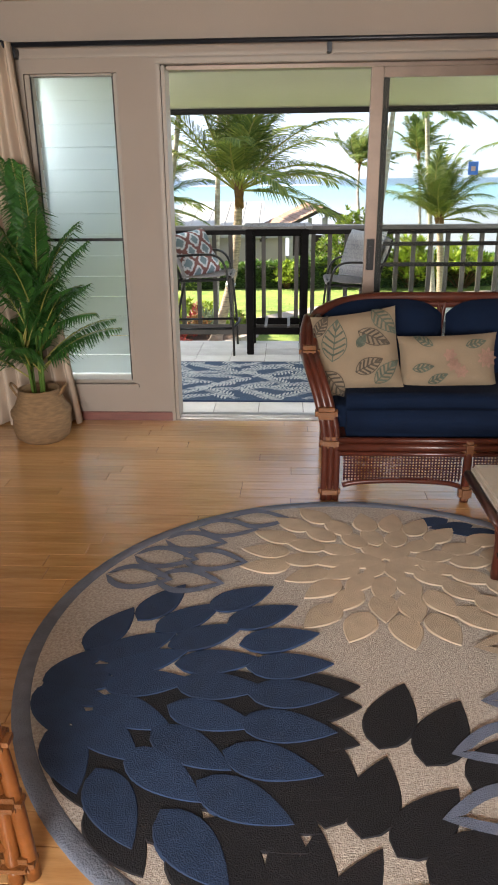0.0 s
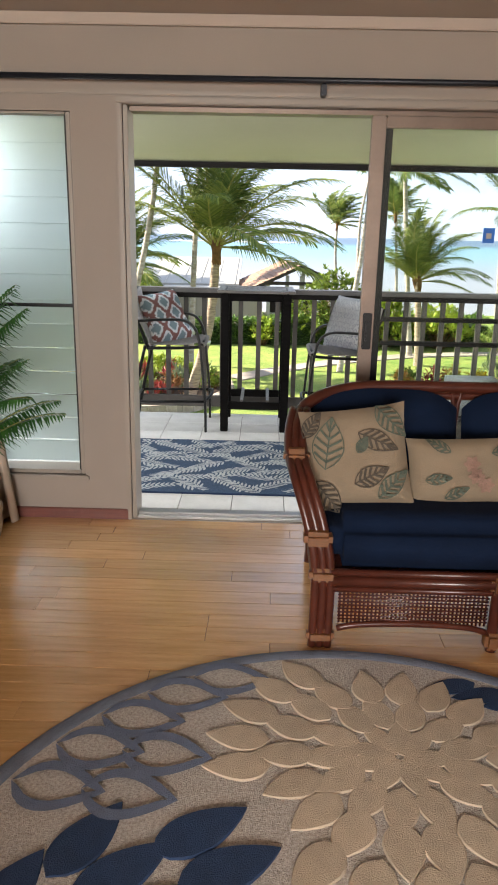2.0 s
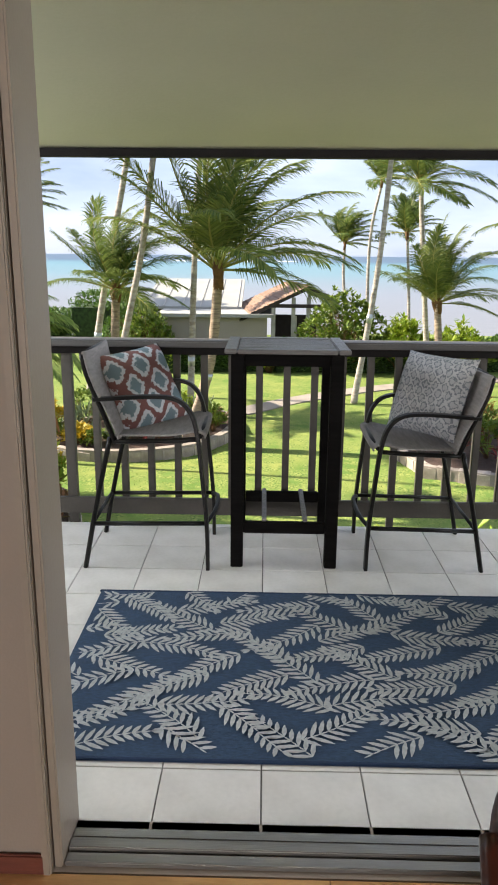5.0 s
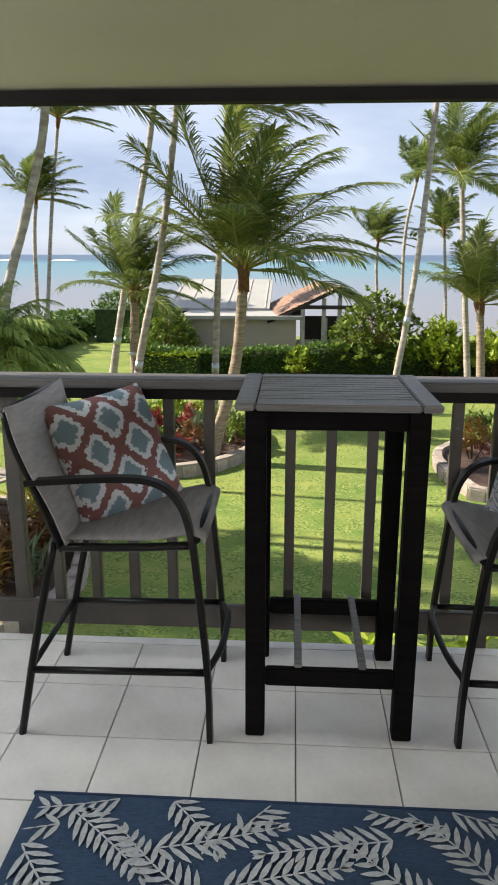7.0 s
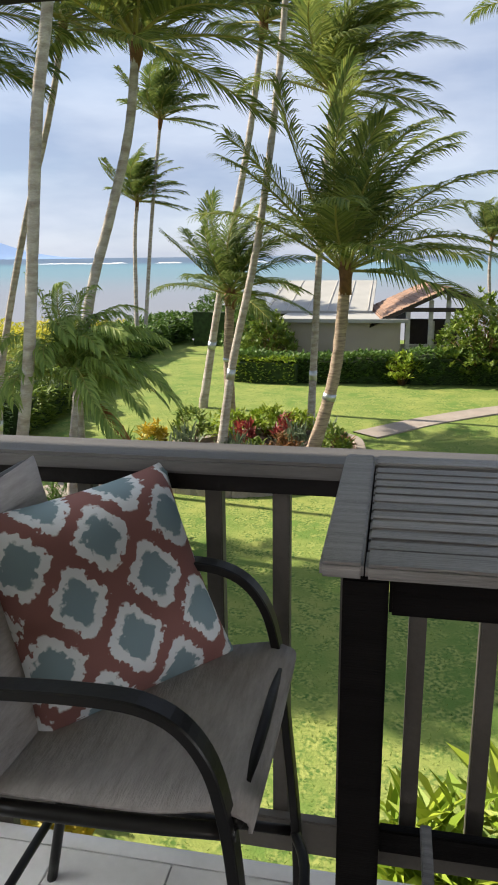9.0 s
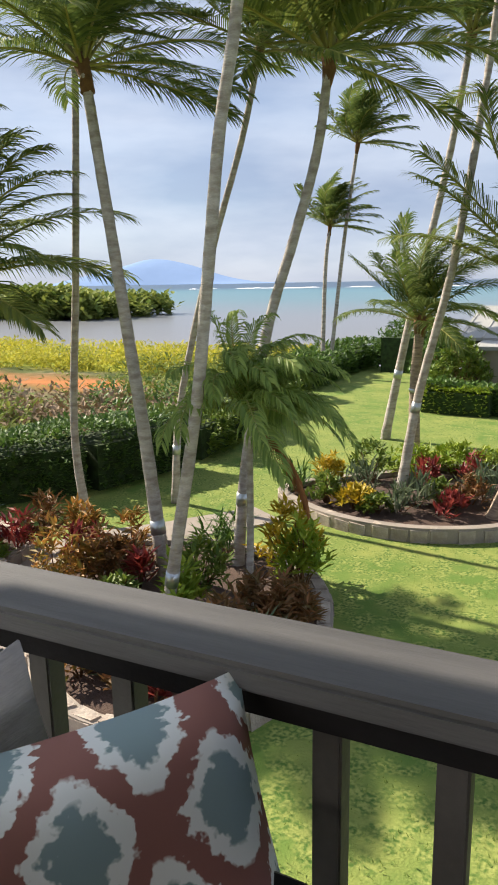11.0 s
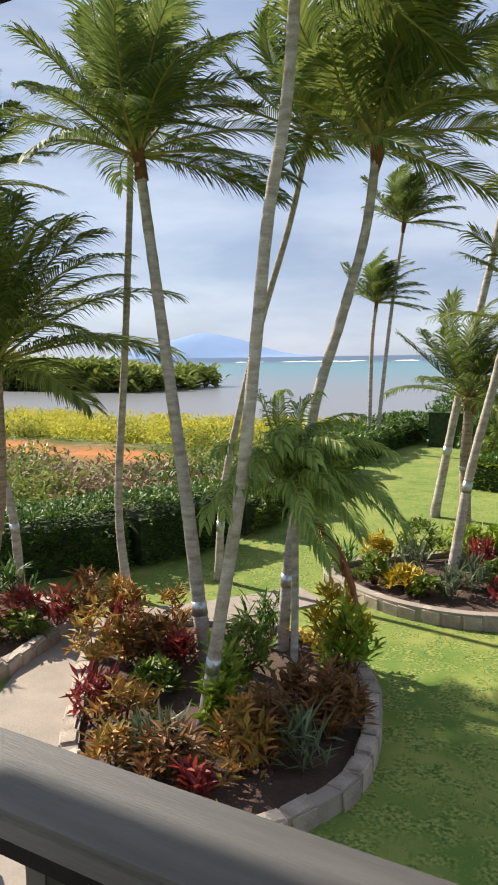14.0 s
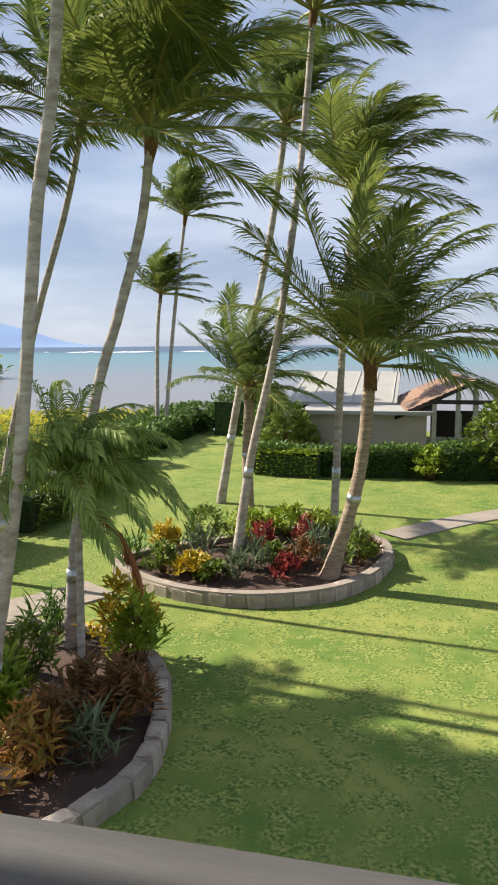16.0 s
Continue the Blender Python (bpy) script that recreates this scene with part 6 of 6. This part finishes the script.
G = GROUND
TALL = "tall coconut palm with a pale ringed trunk, leaves blown by wind"
STOUT = "stout coconut palm with a broad drooping crown"
palm([(-9.7, 13.76, G), (-9.1, 13.76, -0.56), (-9.01, 13.76, 1.23), (-8.99, 13.76, 1.66)], 0.2, 0.13, "big", STOUT, M_TRUNK2, 1.3, 0.12, 10, 1.0)
palm([(-9.5, 14.5, G), (-9.67, 14.5, -0.75), (-10.27, 14.5, 0.5), (-10.69, 14.5, 1.77), (-10.9, 14.5, 4.4)], 0.15, 0.1, "tall", TALL, None, 1.2, 0.18, -15, 1.0)
palm([(-8.31, 15.8, G), (-8.45, 15.8, -0.87), (-8.21, 15.8, 1.61), (-7.98, 15.8, 4.35), (-7.95, 15.8, 5.4)], 0.15, 0.09, "tall2", TALL, None, 1.4, None, 8, 0.9)
palm([(-5.5, 14.0, G), (-5.73, 14.0, -0.51), (-5.92, 14.0, 0.87), (-6.18, 14.0, 2.73), (-6.4, 14.0, 4.3)], 0.19, 0.12, "big2", TALL, None, 1.2, 0.1, -12, 0.82)
palm([(-4.55, 12.43, G), (-4.31, 12.43, -1.29), (-4.0, 12.43, 0.3), (-3.82, 12.43, 1.62), (-3.65, 12.43, 2.95), (-3.44, 12.43, 4.01), (-3.3, 12.43, 5.5)], 0.14, 0.1, "tall", TALL, None, 1.25, 0.13, 15, 1.0)
palm([(-7.45, 17.4, G), (-7.29, 17.4, -0.84), (-6.9, 17.4, 0.75), (-6.42, 17.4, 2.33), (-5.88, 17.4, 3.87), (-5.5, 17.4, 5.3)], 0.14, 0.09, "tall2", TALL, None, 1.2, 0.13, 0, 1.0)
palm([(-4.78, 14.8, G), (-4.62, 14.8, -0.95), (-4.27, 14.8, 0.92), (-3.89, 14.8, 2.07), (-3.57, 14.8, 3.12), (-3.41, 14.8, 4.2)], 0.16, 0.1, "tall", TALL, None, 1.2, 0.14, -5, 0.95)
small = palm([(-3.9, 13.4, G), (-3.87, 13.4, -1.2), (-3.86, 13.4, -0.25), (-3.83, 13.4, 0.1)], 0.09, 0.065, "small", "slim garden palm with leaves swept by wind", None, 1.1, None, -10, 1.0, False)
verts, faces, st = [], [], []
frond_data(verts, faces, (0.1, -0.05, 2.5), -0.3, -0.2, 1.3, 0.4, Vector((0.2, 0, 0)), 2.2, 26, 0.03, 3, 0.35, 0.015, st)
dead = obj("dead_frond", verts, faces, M_DEAD, small, label="hanging brown dead leaf")
palm([(-11.34, 36, G), (-11.22, 36, 2.03), (-11.02, 36, 3.9)], 0.19, 0.13, "far", TALL, None, 1.1, None, 0, 1.05)
palm([(-11.02, 36, G), (-10.43, 36, 2.98), (-9.85, 36, 7.1)], 0.18, 0.12, "far", TALL, None, 1.1, None, -15, 1.15)
palm([(-3.39, 18.5, G), (-3.09, 18.5, -0.46), (-2.58, 18.5, 1.83), (-2.19, 18.5, 4.61), (-1.98, 18.5, 7.0)], 0.17, 0.09, "tall2", TALL, None, 1.5, 0.24, -8, 1.0)
palm([(-3.93, 22, G), (-3.96, 22, -0.68), (-3.88, 22, 0.73)], 0.22, 0.16, "big2", STOUT, M_TRUNK2, 1.3, 0.45, 25, 0.85)
palm([(-1.7, 18.4, G), (-1.18, 18.4, -0.67), (-1.01, 18.4, 0.97), (-1.0, 18.4, 1.35)], 0.2, 0.14, "big", STOUT, M_TRUNK2, 1.7, 0.28, -6, 1.08)
palm([(-1.96, 21.7, G), (-1.84, 21.7, 0.65), (-1.72, 21.7, 3.02), (-1.54, 21.7, 4.85)], 0.17, 0.11, "tall", TALL, None, 1.2, 0.15, 12, 1.05)
palm([(-5.3, 24.5, G), (-4.73, 24.5, 0.58), (-3.96, 24.5, 4.14), (-3.5, 24.5, 7.1)], 0.22, 0.13, "tall2", TALL, None, 1.2, 0.18, 20, 1.15)
palm([(2.6, 23.5, G), (3.11, 23.5, 1.27), (3.36, 23.5, 5.0), (3.45, 23.5, 6.6)], 0.17, 0.11, "tall", TALL, None, 1.2, 0.2, 5, 1.05)
palm([(5.5, 27, G), (4.98, 27, 2.36), (4.84, 27, 3.9)], 0.19, 0.12, "big2", TALL, None, 1.2, None, -20, 0.9)
palm([(5.4, 25, G), (5.28, 25, -1.0), (5.16, 25, 0.28)], 0.21, 0.15, "big", STOUT, M_TRUNK2, 1.3, None, 30, 0.8)
palm([(4.4, 34, G), (4.3, 34, 2), (4.7, 34, 4.6)], 0.15, 0.1, "far", TALL, None, 1.1, None, 40, 0.75)
palm([(3.9, 36, G), (3.5, 36, 0.5), (3.5, 36, 2.2)], 0.15, 0.1, "far", TALL, None, 1.1, None, 10, 0.8)
palm([(6.4, 35, G), (6.2, 35, 0.5), (6.0, 35, 2.6)], 0.15, 0.1, "far", TALL, None, 1.1, None, 70, 0.85)
palm([(9.5, 30, G), (9.3, 30, 2.5), (9.6, 30, 5.2)], 0.18, 0.12, "tall2", TALL, None, 1.1, None, 50, 1.0)
palm([(8.6, 24, G), (8.2, 24, 0.5), (8.1, 24, 2.3)], 0.2, 0.14, "big2", STOUT, M_TRUNK2, 1.2, None, 15, 0.9)

# ---- beach house ----
house = thing("beach_house", "low tan beach house with white flat roof and terracotta gable", "house", at=(0, 32, GROUND))
box("wall", -4.1, 0.1, 0, 6, 0, 1.72, M_HOUSE, house, bevel=0.01)
box("flat_roof", -4.35, 0.35, -0.25, 6.2, 1.725, 1.86, M_WHITE, house, "white flat roof", bevel=0.01)
bm = bmesh.new()
q = [bm.verts.new(p) for p in ((-5.3, 2.5, 1.95), (-1.0, 2.5, 1.95), (-1.0, 8, 2.95), (-5.3, 8, 2.95), (-5.3, 2.5, 1.83), (-1.0, 2.5, 1.83), (-1.0, 8, 2.8), (-5.3, 8, 2.8))]
for f in ((0, 1, 2, 3), (4, 7, 6, 5), (0, 4, 5, 1), (1, 5, 6, 2), (2, 6, 7, 3), (3, 7, 4, 0)):
    bm.faces.new([q[i] for i in f])
part("rear_roof", bm, M_WHITE, house, "white sloping metal roof")
box("rear_wall", -5.1, -1.1, 3.0, 8, 0, 1.82, M_DARKWOOD, house, bevel=0.01)
for k in range(6):
    bm = bmesh.new()
    add_box(bm, -5.2 + 0.8 * k, -5.17 + 0.8 * k, 0, 5.5, 0, 0.03, 0, Matrix.Translation((0, 2.5, 1.955)) @ pose(0, 0, 0, 10.3, 0, 0))
    part("roof_seam", bm, M_POST, house)
RIDGE, EAVE_L, EAVE_R = (1.75, 2.95), (-1.0, 1.66), (2.95, 2.4)
for nm, (ex, ez) in (("gable_roof", EAVE_L), ("gable_roof", EAVE_R)):
    bm = bmesh.new()
    rx, rz = RIDGE
    pts_ = [(ex, 0, ez), (rx, 0, rz), (rx - 0.65, 6, rz), (ex - 0.65, 6, ez)]
    tp = [bm.verts.new(p) for p in pts_]
    bt = [bm.verts.new((p[0], p[1], p[2] - 0.13)) for p in pts_]
    bm.faces.new(tp)
    bm.faces.new(bt[::-1])
    for i in range(4):
        bm.faces.new((tp[i], bt[i], bt[(i + 1) % 4], tp[(i + 1) % 4]))
    g = part(nm, bm, M_DARKWOOD, house, "dark timber gable frame")
    d = Vector((rx - ex, 0, rz - ez))
    rows_ = 12 if ex < 0 else 5
    for r_ in range(rows_):
        p0, p1 = Vector((ex, 0, ez)) + d * (r_ / rows_), Vector((ex, 0, ez)) + d * ((r_ + 1.15) / rows_)
        up = 0.045
        obj("shingle_course", [(p0.x, -0.04, p0.z + up), (p1.x, -0.04, p1.z + 0.012), (p1.x - 0.65, 6.04, p1.z + 0.012), (p0.x - 0.65, 6.04, p0.z + up), (p0.x, -0.04, p0.z + 0.003), (p0.x - 0.65, 6.04, p0.z + 0.003)],
            [(0, 1, 2, 3), (0, 3, 5, 4)], M_ROOF, g, label="terracotta shingles")
for x, y in ((0.35, 0.2), (1.15, 0.3), (1.75, 0.3), (2.7, 0.2), (2.1, 5.6)):
    box("post", x - 0.08, x + 0.08, y - 0.08, y + 0.08, 0, 2.5 if x > 0.5 else 2.1, M_POST, house)
box("tie_beam", 0.1, 2.8, 0.12, 0.26, 2.1, 2.24, M_DARKWOOD, house)
box("terrace_wall", 0.12, 2.9, 0.5, 0.62, 0, 0.9, M_POST, house)
box("rear_screen", 0.3, 2.6, 4.4, 4.46, 0, 1.5, M_DARKWOOD, house)
for k in range(3):
    box("shutter", 1.2 + 0.45 * k, 1.3 + 0.45 * k, 0.4, 0.46, 0.92, 1.75, M_POST, house)
tagged(box("lanai_step", -3.1, -1.2, 7.0, 7.9, GROUND - 0.05, GROUND + 0.05, M_CONCRETE), "concrete step at the foot of the balcony", "step")

# the garden as a whole, set against the house
SITE = Matrix.Translation((-0.155, 0.025, -0.09))
for ob in [o for o in bpy.data.objects if o not in HOUSE_OBJECTS and o.parent is None]:
    ob.matrix_world = SITE @ ob.matrix_basis

# ---- planks and tiles ----
prng2 = random.Random(8)
pw = 0.098
plank_meshes = {}
y = WALL_Y0 - 0.004
row_n = 0
while y > 0.75:
    x = XL + prng2.uniform(-1.3, -0.2)
    while x < 2.2:
        ln = prng2.choice((0.9, 1.2, 1.5))
        a, b = max(x, XL + 0.002), min(x + ln, 2.4)
        if b - a > 0.1:
            key = round(b - a, 2)
            if key not in plank_meshes:
                h, w = key / 2 - 0.0009, pw / 2 - 0.0009
                vv = [(sx * (h - i), sy * (w - i), z) for i, z in ((0, -0.006), (0, -0.0012), (0.0016, 0.0)) for sx, sy in ((-1, -1), (1, -1), (1, 1), (-1, 1))]
                ff = [(8, 9, 10, 11)] + [(k * 4 + i, k * 4 + (i + 1) % 4, k * 4 + 4 + (i + 1) % 4, k * 4 + 4 + i) for k in (0, 1) for i in range(4)]
                me = bpy.data.meshes.new("plank")
                me.from_pydata(vv, [], ff)
                me.materials.append(M_PLANK)
                plank_meshes[key] = me
            p = new("plank", plank_meshes[key])
            p.parent = floor
            p.location = ((a + b) / 2, y - pw / 2, 0)
        x += ln
    y -= pw
    row_n += 1
box("edge_tile", -2.6, 4.6, 6.721, SLAB_Y - 0.002, -0.012, -0.001, M_TILE, lanai, bevel=0)
box("floor_boards", XL, XR, YB, y, -0.006, 0.0, M_PLANK, floor, bevel=0)
box("floor_boards", 2.402, XR, y + 0.002, WALL_Y0 - 0.004, -0.006, 0.0, M_PLANK, floor, bevel=0)
TSX, TSY = 0.2975, 0.2835
hx, hy = TSX / 2 - 0.002, TSY / 2 - 0.002
vv = [(sx * (hx - i), sy * (hy - i), z) for i, z in ((0, -0.012), (0, -0.0015), (0.002, 0.0)) for sx, sy in ((-1, -1), (1, -1), (1, 1), (-1, 1))]
ff = [(8, 9, 10, 11)] + [(k * 4 + i, k * 4 + (i + 1) % 4, k * 4 + 4 + (i + 1) % 4, k * 4 + 4 + i) for k in (0, 1) for i in range(4)]
tile_me = bpy.data.meshes.new("tile")
tile_me.from_pydata(vv, [], ff)
tile_me.materials.append(M_TILE)
for i in range(-8, 16):
    for j in range(9):
        tx, ty = -0.172 + TSX * (i + 0.5), 6.719 - TSY * (j + 0.5)
        if -2.6 < tx - TSX / 2 and tx + TSX / 2 < 4.6 and ty - TSY / 2 > 4.39:
            t = new("tile", tile_me)
            t.parent = lanai
            t.location = (tx, ty, 0)
box("tile_strip", -2.6, 4.6, 4.39, 4.447, -0.012, -0.001, M_TILE, lanai, bevel=0)
